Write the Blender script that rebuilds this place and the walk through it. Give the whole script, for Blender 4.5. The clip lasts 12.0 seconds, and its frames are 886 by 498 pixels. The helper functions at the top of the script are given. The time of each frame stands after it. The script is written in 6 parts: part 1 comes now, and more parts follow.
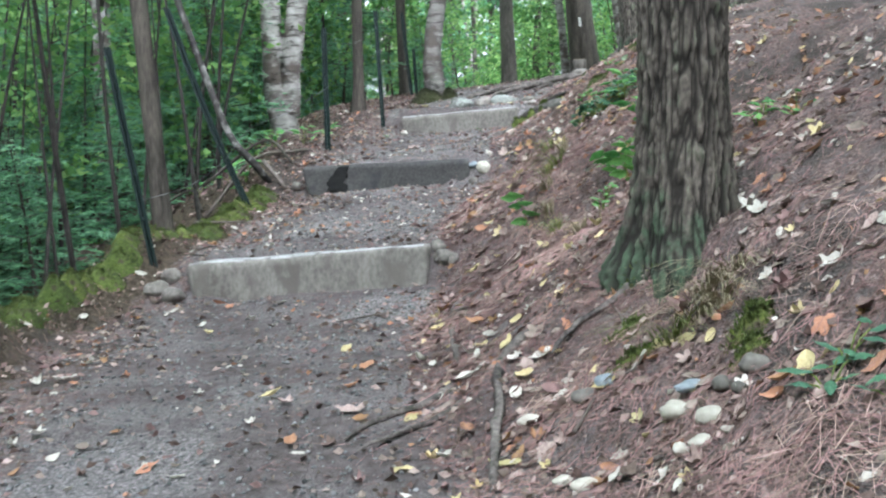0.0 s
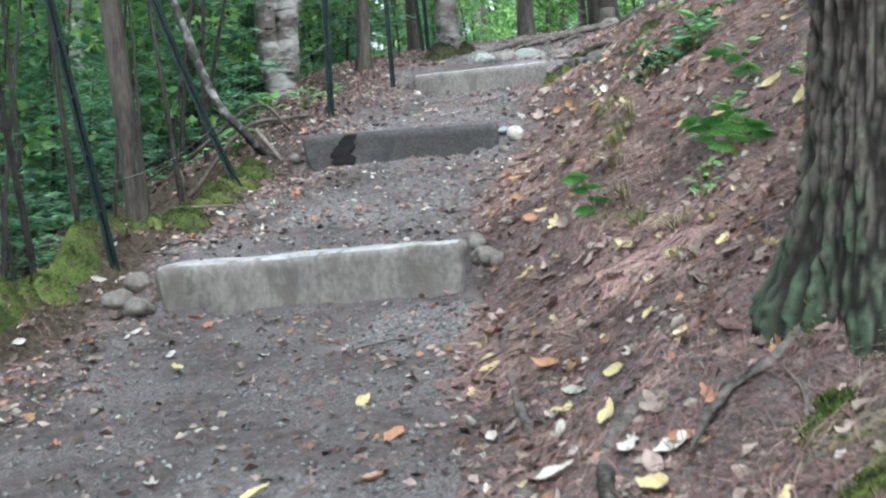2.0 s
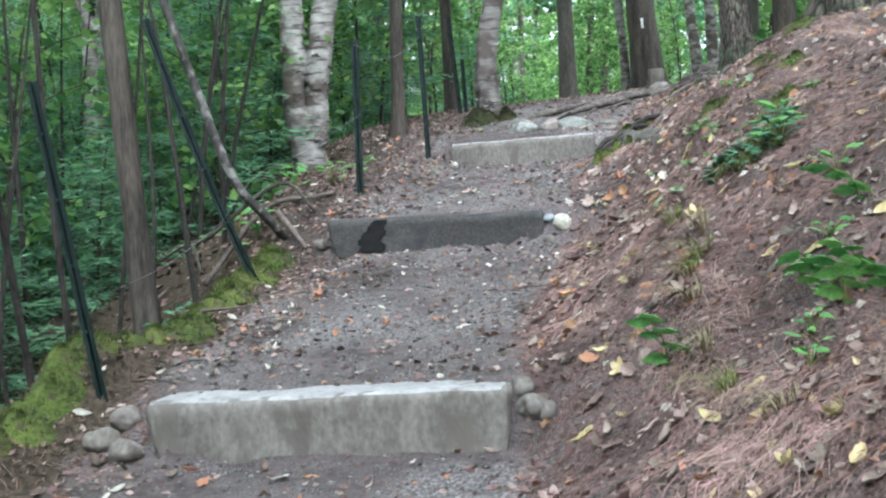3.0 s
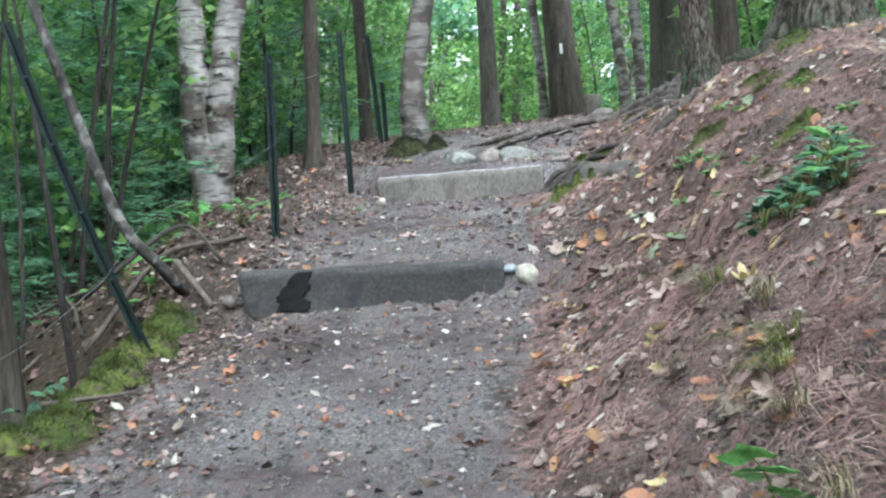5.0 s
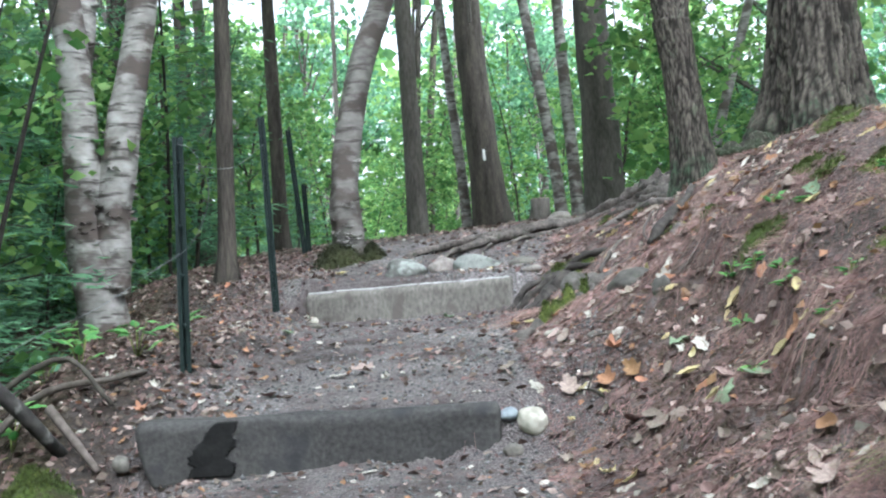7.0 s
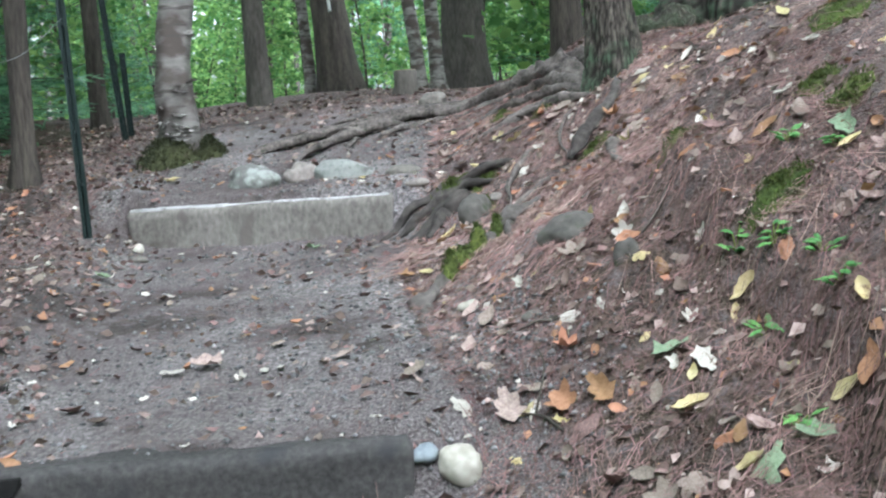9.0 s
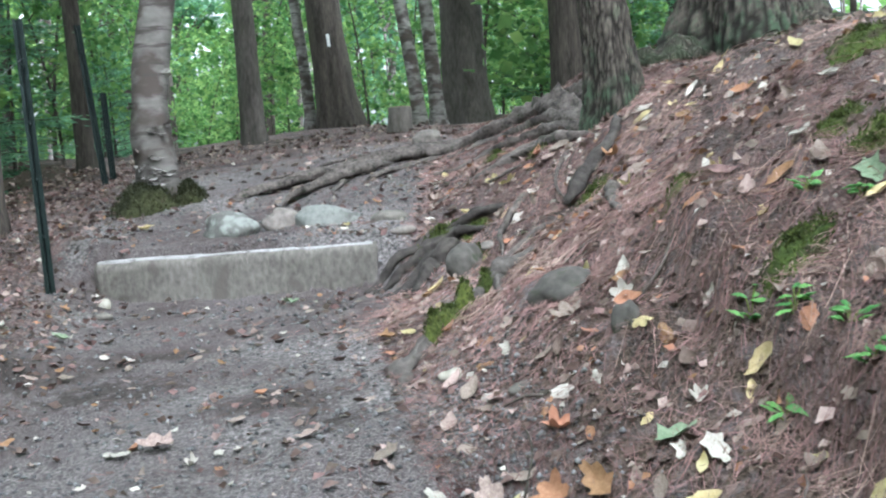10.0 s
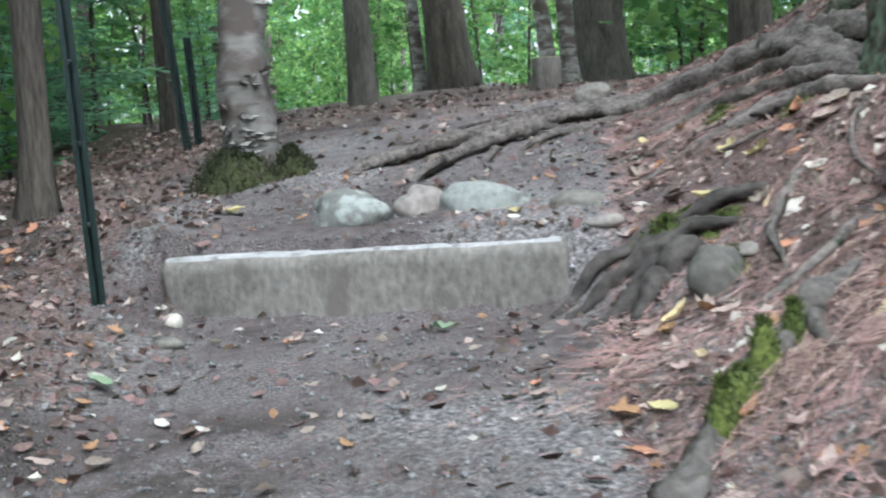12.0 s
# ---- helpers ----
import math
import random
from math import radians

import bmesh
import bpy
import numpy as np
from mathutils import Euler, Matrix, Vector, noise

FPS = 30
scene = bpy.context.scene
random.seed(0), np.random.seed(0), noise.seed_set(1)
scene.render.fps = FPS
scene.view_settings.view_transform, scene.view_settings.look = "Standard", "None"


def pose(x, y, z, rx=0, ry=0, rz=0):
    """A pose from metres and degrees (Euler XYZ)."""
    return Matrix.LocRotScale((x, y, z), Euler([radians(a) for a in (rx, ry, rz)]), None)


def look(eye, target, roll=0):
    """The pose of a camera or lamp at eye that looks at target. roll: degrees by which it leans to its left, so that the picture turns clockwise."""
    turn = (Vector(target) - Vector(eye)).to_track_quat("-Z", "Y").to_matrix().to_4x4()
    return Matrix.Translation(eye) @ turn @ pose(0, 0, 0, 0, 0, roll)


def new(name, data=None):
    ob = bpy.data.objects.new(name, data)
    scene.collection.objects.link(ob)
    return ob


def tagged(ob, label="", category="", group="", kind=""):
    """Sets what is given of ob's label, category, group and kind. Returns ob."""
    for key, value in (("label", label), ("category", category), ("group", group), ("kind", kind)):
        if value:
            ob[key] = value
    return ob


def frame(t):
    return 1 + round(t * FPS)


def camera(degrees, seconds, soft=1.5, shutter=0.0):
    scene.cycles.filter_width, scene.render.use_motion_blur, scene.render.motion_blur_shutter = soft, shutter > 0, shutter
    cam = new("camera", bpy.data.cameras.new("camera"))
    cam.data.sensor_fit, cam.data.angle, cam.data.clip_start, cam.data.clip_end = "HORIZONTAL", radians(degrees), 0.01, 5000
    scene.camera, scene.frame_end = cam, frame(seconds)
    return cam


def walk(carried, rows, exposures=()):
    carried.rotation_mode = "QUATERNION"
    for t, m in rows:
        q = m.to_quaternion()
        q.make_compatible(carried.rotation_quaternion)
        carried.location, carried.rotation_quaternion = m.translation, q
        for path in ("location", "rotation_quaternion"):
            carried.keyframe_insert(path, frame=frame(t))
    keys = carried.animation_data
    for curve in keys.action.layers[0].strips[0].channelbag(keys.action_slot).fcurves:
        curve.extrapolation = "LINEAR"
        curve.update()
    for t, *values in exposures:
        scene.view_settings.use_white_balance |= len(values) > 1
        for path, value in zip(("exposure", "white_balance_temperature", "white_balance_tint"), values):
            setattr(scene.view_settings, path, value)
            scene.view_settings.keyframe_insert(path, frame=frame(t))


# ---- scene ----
cam = camera(41.6, 12.0, soft=2.15, shutter=0.3)
PATH = [
    (0, (0.043, 0.005, 1.306), (0.03, 2.002, 1.2), -1.8),
    (0.5, (0.051, 0.349, 1.341), (0.07, 2.347, 1.265), -3.4),
    (1, (0.061, 0.754, 1.37), (-0.029, 2.751, 1.338), -3.0),
    (1.5, (-0.042, 1.225, 1.352), (-0.146, 3.219, 1.231), -3.6),
    (2, (-0.122, 1.622, 1.406), (-0.147, 3.614, 1.23), -2.8),
    (2.5, (-0.137, 2.105, 1.592), (-0.24, 4.099, 1.493), -2.2),
    (4.5, (-0.295, 3.582, 1.873), (-0.239, 5.577, 1.74), -2.3),
    (5, (-0.423, 4.012, 1.846), (-0.33, 6.009, 1.784), -2.4),
    (5.5, (-0.534, 4.427, 1.857), (-0.301, 6.413, 1.831), -2.8),
    (6, (-0.617, 4.867, 1.919), (-0.32, 6.844, 1.979), -4.8),
    (6.5, (-0.669, 5.283, 1.908), (-0.398, 7.26, 2.045), -3.0),
    (8.5, (-0.579, 7.18, 2.145), (-0.231, 9.148, 2.067), -4.9),
    (9, (-0.553, 7.413, 2.395), (-0.022, 9.334, 2.233), -3.3),
    (9.5, (-0.447, 7.602, 2.438), (0.113, 9.516, 2.287), -4.1),
    (10, (-0.324, 7.828, 2.452), (0.196, 9.757, 2.346), -3.9),
    (10.5, (-0.292, 8.289, 2.406), (0.223, 10.218, 2.281), -4.2),
    (11, (-0.27, 8.754, 2.449), (0.26, 10.68, 2.343), -2.9),
    (11.5, (-0.217, 9.215, 2.515), (0.233, 11.158, 2.362), -3.6),
    (12, (-0.243, 9.749, 2.486), (0.115, 11.71, 2.336), -3.5),
]
walk(cam, [(t, look(eye, target, roll)) for t, eye, target, roll in PATH], exposures=[(0.0, 2.57, 5500, 7), (6.0, 2.48, 5500, 7), (8.5, 2.4, 5500, 7), (12.0, 2.38, 5500, 7)])

# ---- overcast daylight under trees ----
world = bpy.data.worlds.new("overcast_sky")
scene.world = world
world.use_nodes = True
wn, wl = world.node_tree.nodes, world.node_tree.links
sky = wn.new("ShaderNodeTexSky")
sky.sky_type, sky.sun_disc = "NISHITA", False
sky.sun_elevation, sky.sun_rotation = radians(50), radians(150)
sky.air_density, sky.dust_density, sky.ozone_density = 1.0, 6.0, 0.6
pale = wn.new("ShaderNodeHueSaturation")
pale.inputs["Saturation"].default_value = 0.12
wl.new(sky.outputs["Color"], pale.inputs["Color"])
wl.new(pale.outputs["Color"], wn["Background"].inputs["Color"])
wn["Background"].inputs["Strength"].default_value = 0.15
sun = new("sun", bpy.data.lights.new("sun", "SUN"))
sun.data.energy, sun.data.angle, sun.data.color = 1.2, radians(35), (1.0, 0.985, 0.96)
sun.matrix_world = look((-8, -14, 25), (0, 6, 0))

# ---- shape of the ground ----
def lerp_table(v, table):
    """Piecewise linear profile."""
    if v <= table[0][0]:
        return table[0][1]
    for (a, za), (b, zb) in zip(table, table[1:]):
        if v <= b:
            return za + (zb - za) * (v - a) / (b - a)
    return table[-1][1]


def smooth(a, b, v):
    u = min(1.0, max(0.0, (v - a) / (b - a)))
    return u * u * (3 - 2 * u)


CENTRE = [(-10, 0.2), (0, -0.45), (4, -0.85), (7, -0.9), (9, -0.75), (11, -0.5), (12.5, -0.15), (13.8, 0.2), (15.5, 0.35), (18, 0.6), (30, 1.5)]
SLOPE = [(-30, -4.2), (-10, -1.4), (0, -0.06), (2, 0.16), (4.4, 0.42), (6.4, 0.56), (7.2, 0.68), (9, 0.87), (10.85, 1.1),
         (12, 1.29), (13.7, 1.55), (15, 1.8), (16.5, 2.04), (18, 2.22), (20, 2.34), (28, 2.85), (40, 3.0), (120, -1.0)]
# where a stone step holds the path up: along-path place, rise, turn of the step
RISERS = [(7.23, 0.2, 0.31), (10.86, 0.22, 0.24), (13.88, 0.2, 0.57)]
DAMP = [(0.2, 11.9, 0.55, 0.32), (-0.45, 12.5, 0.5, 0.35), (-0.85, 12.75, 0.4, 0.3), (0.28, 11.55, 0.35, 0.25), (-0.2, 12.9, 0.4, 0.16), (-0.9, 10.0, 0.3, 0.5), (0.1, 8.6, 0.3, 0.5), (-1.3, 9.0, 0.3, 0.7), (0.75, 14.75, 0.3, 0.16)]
RIGHT = [(-10, 1.2), (0, 0.6), (2.5, 0.2), (4.4, -0.12), (6, -0.18), (7, 0.0), (8.2, -0.05), (9.2, 0.2), (10.3, 0.38), (12.5, 0.6), (13.4, 1.0), (15, 1.55), (17, 2.4), (24, 5)]
RIM = [(-10, -1.7), (0, -2.2), (5.4, -2.42), (6.8, -2.4), (7.5, -2.26), (8.5, -1.93), (10, -1.78), (12, -1.75), (14.2, -1.75), (16, -1.55), (17.5, -1.05), (19, -0.7), (26, -1.8)]


def softened(v, table, w=0.35):
    return (lerp_table(v - w, table) + 2 * lerp_table(v, table) + lerp_table(v + w, table)) / 4


def path_height(x, y):
    xc = softened(y, CENTRE, 0.6)
    off = x - xc
    z = softened(y + 0.2 * max(-2, min(2, off)), SLOPE, 0.4) + 0.07 * max(-1.6, min(1.6, off))
    z += 0.13 * smooth(11.2, 12.2, y) * smooth(15.2, 14, y) * smooth(-0.5, -1.0, off)
    for at, rise, turn in RISERS:
        along = y + turn * off - at
        across = abs(off)
        w = 0.03 + 0.5 * smooth(0.72, 1.15, across)
        z += rise * smooth(-w, w, along - 0.07)
    # trodden hollows in front of the upper and lower steps
    along = y + 0.57 * (x - 0.17) - 13.88
    z -= 0.055 * math.exp(-((along + 0.12) / 0.28) ** 2) * smooth(1.05, 0.6, abs(x - 0.1)) if along < 0.1 else 0.0
    z -= 0.075 * math.exp(-((x + 1.3) / 0.13) ** 2 - ((y - 7.27) / 0.09) ** 2)
    return z


def ground_height(x, y, rough=True):
    z = path_height(x, y)
    right = x - softened(y, RIGHT, 0.5)
    if right > 0:
        fade = 1 - 0.8 * smooth(16.2, 20, y)
        steep = 0.62 + 0.12 * smooth(7, 9.5, y) * smooth(12.5, 11, y) - 0.14 * smooth(11.5, 13, y)
        reach = 1.85 + 1.9 * smooth(7.5, 3, y)
        z += fade * steep * (right - 0.22 * (1 - math.exp(-right / 0.22))) if right < reach else \
            fade * steep * (reach - 0.22) + 0.28 * fade * (1 - math.exp(-(right - reach) / 0.6))
        # worn scarp with a hollow under it
        edge = right + 0.22 * noise.noise((0.5, y * 1.3, 4.0))
        z += 0.17 * smooth(8.5, 9.4, y) * smooth(11.8, 11.0, y) * (smooth(0.78, 0.95, edge) - smooth(0.2, 1.4, edge))
        z += 0.035 * smooth(8.2, 9.0, y) * smooth(12.2, 11.4, y) * smooth(0.3, 0.6, right) * smooth(2.2, 1.4, right) * (noise.noise((x * 3.1, y * 2.3, 12.0)) + 1.3 * noise.noise((x * 7.5, y * 6.5, 13.0)))
        z -= 0.13 * smooth(7.2, 8.2, y) * smooth(11.8, 10.8, y) * smooth(1.25, 1.9, right)
        z -= 0.2 * smooth(9.8, 10.8, y) * smooth(12.7, 11.9, y) * smooth(1.6, 2.3, right)
        z -= 0.22 * smooth(12.4, 14.5, y) * smooth(1.2, 2.2, right)
        z -= 1.6 * smooth(5.5, 14, right)
        z -= 0.6 * smooth(26, 40, y) * smooth(0.3, 3.0, right)
    z -= 0.13 * math.exp(-((x - 0.8) ** 2 + (y - 4.3) ** 2) / 0.07)
    rim = softened(y, RIM, 0.5)
    left = rim - x
    berm = smooth(4.0, 5.5, y) * smooth(8.7, 7.7, y) * 0.2 + 0.06 * smooth(2, 5.5, y) * smooth(13.5, 12.6, y)
    lump = 1 + 0.55 * noise.noise((x * 2.5, y * 2.1, 14.0)) + 0.3 * noise.noise((x * 6, y * 6, 15.0))
    z += berm * lump * math.exp(-(left / (0.25 if left > -0.02 else 0.19)) ** 2)
    if left > 0.08:
        fall = left - 0.08
        z -= 2.6 * (1 - math.exp(-fall / 4.2)) * (1.0 - 0.45 * smooth(13, 17, y))
    if rough:
        near = smooth(26, 18, abs(y - 8)) * smooth(9, 5, abs(x))
        z += 0.05 * noise.noise((x * 0.9, y * 0.9, 3.1)) + 0.5 * (1 - near) * noise.noise((x * 0.12, y * 0.12, 7.7))
        bank = smooth(0.0, 0.6, right)
        z += near * (0.017 + 0.036 * bank) * noise.noise((x * 4.3, y * 4.3, 1.7))
        z += near * (0.009 + 0.017 * bank) * noise.noise((x * 13.0, y * 13.0, 5.2))
    return z

# ---- materials ----
def surface(name, dark, light, grain=30.0, patch=3.0, rough=0.9, bump=0.4, stretch=(1, 1, 1), third=None, third_at=0.62, through_light=0.0, vary=0.0, metal=0.0):
    """A two-scale procedural surface: dark to light by grain and patches, a third colour in blotches."""
    m = bpy.data.materials.new(name)
    m.use_nodes = True
    n, l = m.node_tree.nodes, m.node_tree.links
    bsdf = n["Principled BSDF"]
    bsdf.inputs["Roughness"].default_value = rough
    bsdf.inputs["Metallic"].default_value = metal
    bsdf.inputs["Specular IOR Level"].default_value = 0.25
    co = n.new("ShaderNodeTexCoord")
    mp = n.new("ShaderNodeMapping")
    mp.inputs["Scale"].default_value = stretch
    l.new(co.outputs["Object"], mp.inputs["Vector"])
    fine, wide = n.new("ShaderNodeTexNoise"), n.new("ShaderNodeTexNoise")
    for tex, s, d in ((fine, grain, 6), (wide, patch, 3)):
        tex.inputs["Scale"].default_value, tex.inputs["Detail"].default_value = s, d
        l.new(mp.outputs["Vector"], tex.inputs["Vector"])
    both = n.new("ShaderNodeMath")
    both.operation = "ADD"
    l.new(fine.outputs["Fac"], both.inputs[0]), l.new(wide.outputs["Fac"], both.inputs[1])
    ramp = n.new("ShaderNodeValToRGB")
    ramp.color_ramp.elements[0].position, ramp.color_ramp.elements[1].position = 0.36, 0.66
    ramp.color_ramp.elements[0].color, ramp.color_ramp.elements[1].color = (*dark, 1), (*light, 1)
    half = n.new("ShaderNodeMath")
    half.operation, half.inputs[1].default_value = "MULTIPLY", 0.5
    l.new(both.outputs[0], half.inputs[0]), l.new(half.outputs[0], ramp.inputs["Fac"])
    colour = ramp.outputs["Color"]
    if third:
        blot = n.new("ShaderNodeTexNoise")
        blot.inputs["Scale"].default_value, blot.inputs["Detail"].default_value = patch * 2.3, 5
        l.new(mp.outputs["Vector"], blot.inputs["Vector"])
        cut = n.new("ShaderNodeMapRange")
        cut.inputs["From Min"].default_value, cut.inputs["From Max"].default_value = third_at - 0.05, third_at + 0.05
        l.new(blot.outputs["Fac"], cut.inputs["Value"])
        mix = n.new("ShaderNodeMix")
        mix.data_type = "RGBA"
        l.new(cut.outputs[0], mix.inputs[0]), l.new(colour, mix.inputs[6])
        mix.inputs[7].default_value = (*third, 1)
        colour = mix.outputs[2]
    if vary:
        info, hsv = n.new("ShaderNodeObjectInfo"), n.new("ShaderNodeHueSaturation")
        geo = n.new("ShaderNodeNewGeometry")
        add, wrap = n.new("ShaderNodeMath"), n.new("ShaderNodeMath")
        add.operation, wrap.operation = "ADD", "FRACT"
        l.new(info.outputs["Random"], add.inputs[0]), l.new(geo.outputs["Random Per Island"], add.inputs[1])
        l.new(add.outputs[0], wrap.inputs[0])
        val, hue = n.new("ShaderNodeMapRange"), n.new("ShaderNodeMapRange")
        val.inputs["To Min"].default_value, val.inputs["To Max"].default_value = 1 - vary, 1 + vary
        hue.inputs["To Min"].default_value, hue.inputs["To Max"].default_value = 0.5 + 0.06 * vary, 0.5 - 0.06 * vary
        l.new(wrap.outputs[0], val.inputs["Value"]), l.new(wrap.outputs[0], hue.inputs["Value"])
        l.new(val.outputs[0], hsv.inputs["Value"]), l.new(hue.outputs[0], hsv.inputs["Hue"])
        l.new(colour, hsv.inputs["Color"])
        colour = hsv.outputs["Color"]
    l.new(colour, bsdf.inputs["Base Color"])
    if bump:
        bp = n.new("ShaderNodeBump")
        bp.inputs["Strength"].default_value, bp.inputs["Distance"].default_value = bump, 0.01
        l.new(both.outputs[0], bp.inputs["Height"]), l.new(bp.outputs["Normal"], bsdf.inputs["Normal"])
    if through_light:
        glow, mixs = n.new("ShaderNodeBsdfTranslucent"), n.new("ShaderNodeMixShader")
        l.new(colour, glow.inputs["Color"])
        mixs.inputs[0].default_value = through_light
        l.new(bsdf.outputs[0], mixs.inputs[1]), l.new(glow.outputs[0], mixs.inputs[2])
        l.new(mixs.outputs[0], n["Material Output"].inputs["Surface"])
    return m


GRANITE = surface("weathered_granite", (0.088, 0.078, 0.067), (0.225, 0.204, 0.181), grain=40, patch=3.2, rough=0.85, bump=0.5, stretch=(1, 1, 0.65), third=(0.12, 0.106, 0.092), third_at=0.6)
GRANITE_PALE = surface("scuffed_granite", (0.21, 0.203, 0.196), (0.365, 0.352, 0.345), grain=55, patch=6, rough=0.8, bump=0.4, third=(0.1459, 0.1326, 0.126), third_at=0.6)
GRANITE_DARK = surface("damp_granite", (0.018, 0.0165, 0.0155), (0.067, 0.0625, 0.0585), grain=50, patch=1.7, rough=0.75, bump=0.35, third=(0.0273, 0.02652, 0.0273), third_at=0.66)
WET = surface("wet_stain", (0.005, 0.0045, 0.0045), (0.014, 0.013, 0.012), grain=50, patch=6, rough=0.85, bump=0.2)
STONE = surface("field_stone", (0.08892, 0.08031, 0.06989), (0.1927, 0.1716, 0.1498), grain=40, patch=5, rough=0.85, bump=0.3, vary=0.3)
STONE_PALE = surface("pale_stone", (0.27, 0.248, 0.2), (0.44, 0.41, 0.35), grain=30, patch=6, rough=0.8, bump=0.15, vary=0.2)
STONE_BLUE = surface("blue_slate", (0.1326, 0.1525, 0.1691), (0.2387, 0.2652, 0.2785), grain=40, patch=8, rough=0.7, bump=0.2)
STONE_LICHEN = surface("lichen_stone", (0.08424, 0.08171, 0.07312), (0.1516, 0.1498, 0.1358), grain=40, patch=6, rough=0.9, bump=0.3, third=(0.2246, 0.2343, 0.2142), third_at=0.54)
STONE_MOSSY = surface("mossy_stone", (0.052, 0.048, 0.042), (0.118, 0.108, 0.094), grain=30, patch=5, rough=0.95, bump=0.4, third=(0.04, 0.047, 0.026), third_at=0.62)
GRAVEL = surface("gravel_chips", (0.07, 0.067, 0.068), (0.21, 0.205, 0.2), grain=60, patch=9, rough=0.85, bump=0, vary=0.5)
BARK = surface("furrowed_bark", (0.02, 0.0167, 0.0138), (0.096, 0.081, 0.066), grain=22, patch=3.5, rough=0.95, bump=0.9, stretch=(3, 3, 0.45))
BARK_GREY = surface("grey_smooth_bark", (0.05, 0.0435, 0.037), (0.14, 0.124, 0.108), grain=18, patch=3, rough=0.92, bump=0.5, stretch=(2, 2, 0.6))
ROOT = surface("bare_root", (0.022, 0.018, 0.016), (0.165, 0.14, 0.124), grain=48, patch=9, rough=0.92, bump=0.9, third=(0.034, 0.038, 0.024), third_at=0.66)
WOOD_CUT = surface("cut_wood", (0.2184, 0.1716, 0.1248), (0.351, 0.2886, 0.2184), grain=30, patch=6, rough=0.9, bump=0.2)
TWIG = surface("dead_twig", (0.04914, 0.04095, 0.03276), (0.131, 0.1092, 0.09282), grain=30, patch=5, rough=0.95, bump=0.3, vary=0.4)
ROOT_PALE = surface("weathered_grey_root", (0.036, 0.031, 0.027), (0.125, 0.11, 0.098), grain=30, patch=6, rough=0.92, bump=0.9, stretch=(1, 1, 1), third=(0.05, 0.056, 0.026), third_at=0.67)
DARK_STEM = surface("dark_bare_stem", (0.014, 0.012, 0.0105), (0.05, 0.043, 0.037), grain=24, patch=4, rough=0.9, bump=0.4)
ROOT_DARK = surface("dark_brown_root", (0.016, 0.0135, 0.012), (0.078, 0.067, 0.059), grain=26, patch=5, rough=0.9, bump=0.9)
MOSS_DARK = surface("dark_moss_mound", (0.013, 0.015, 0.007), (0.052, 0.056, 0.023), grain=60, patch=5, rough=1.0, bump=0.9, vary=0.3, third=(0.0585, 0.0429, 0.0312), third_at=0.66)
MOSS = surface("moss", (0.018, 0.025, 0.007), (0.1, 0.128, 0.027), grain=60, patch=5, rough=1.0, bump=0.9, vary=0.25, third=(0.05, 0.042, 0.026), third_at=0.6)
NEEDLE_PALE = surface("pale_needle_straw", (0.22, 0.15, 0.118), (0.44, 0.33, 0.27), grain=4, patch=1.5, rough=0.9, bump=0, vary=0.3)
NEEDLE = surface("dry_pine_needles", (0.064, 0.036, 0.031), (0.32, 0.203, 0.176), grain=4, patch=1.5, rough=0.9, bump=0, vary=0.4)
GRASS = surface("grass_blades", (0.1, 0.14, 0.03), (0.26, 0.28, 0.1), grain=6, patch=2, rough=0.8, bump=0, through_light=0.25, vary=0.3)
GRASS_DRY = surface("dry_grass", (0.1872, 0.1638, 0.0936), (0.3276, 0.2886, 0.1794), grain=6, patch=2, rough=0.9, bump=0, vary=0.3)
LEAF_TAN = surface("tan_fallen_leaf", (0.17, 0.126, 0.102), (0.37, 0.292, 0.25), grain=40, patch=12, rough=0.7, bump=0.2, through_light=0.1, vary=0.35)
LEAF_BROWN = surface("brown_fallen_leaf", (0.0702, 0.0468, 0.039), (0.1794, 0.1209, 0.1014), grain=40, patch=12, rough=0.75, bump=0.2, vary=0.4)
LEAF_ORANGE = surface("orange_fallen_leaf", (0.234, 0.117, 0.0585), (0.39, 0.2184, 0.1248), grain=40, patch=12, rough=0.65, bump=0.2, through_light=0.15, vary=0.25)
LEAF_YELLOW = surface("yellow_fallen_leaf", (0.39, 0.312, 0.1326), (0.546, 0.468, 0.2652), grain=40, patch=12, rough=0.6, bump=0.15, through_light=0.2, vary=0.2)
LEAF_PALE = surface("pale_fallen_leaf", (0.33, 0.3, 0.255), (0.52, 0.485, 0.42), grain=40, patch=12, rough=0.6, bump=0.15, through_light=0.15, vary=0.2)
LEAF_GREEN = surface("fresh_green_leaf", (0.085, 0.23, 0.06), (0.19, 0.4, 0.12), grain=30, patch=8, rough=0.5, bump=0.1, through_light=0.35, vary=0.3)
LEAF_FADED = surface("grey_green_fallen_leaf", (0.12, 0.17, 0.1), (0.24, 0.3, 0.19), grain=40, patch=12, rough=0.65, bump=0.2, through_light=0.15, vary=0.2)
LEAF_DARK = surface("dark_evergreen_leaf", (0.035, 0.09, 0.05), (0.09, 0.185, 0.1), grain=30, patch=8, rough=0.45, bump=0.1, through_light=0.2, vary=0.3)
MAPLE = surface("maple_foliage", (0.075, 0.175, 0.05), (0.25, 0.42, 0.13), grain=3, patch=0.7, rough=0.55, bump=0, through_light=0.58, vary=0.45)
PINE = surface("pine_foliage", (0.085, 0.195, 0.105), (0.215, 0.395, 0.225), grain=4, patch=0.8, rough=0.6, bump=0, through_light=0.5, vary=0.4)
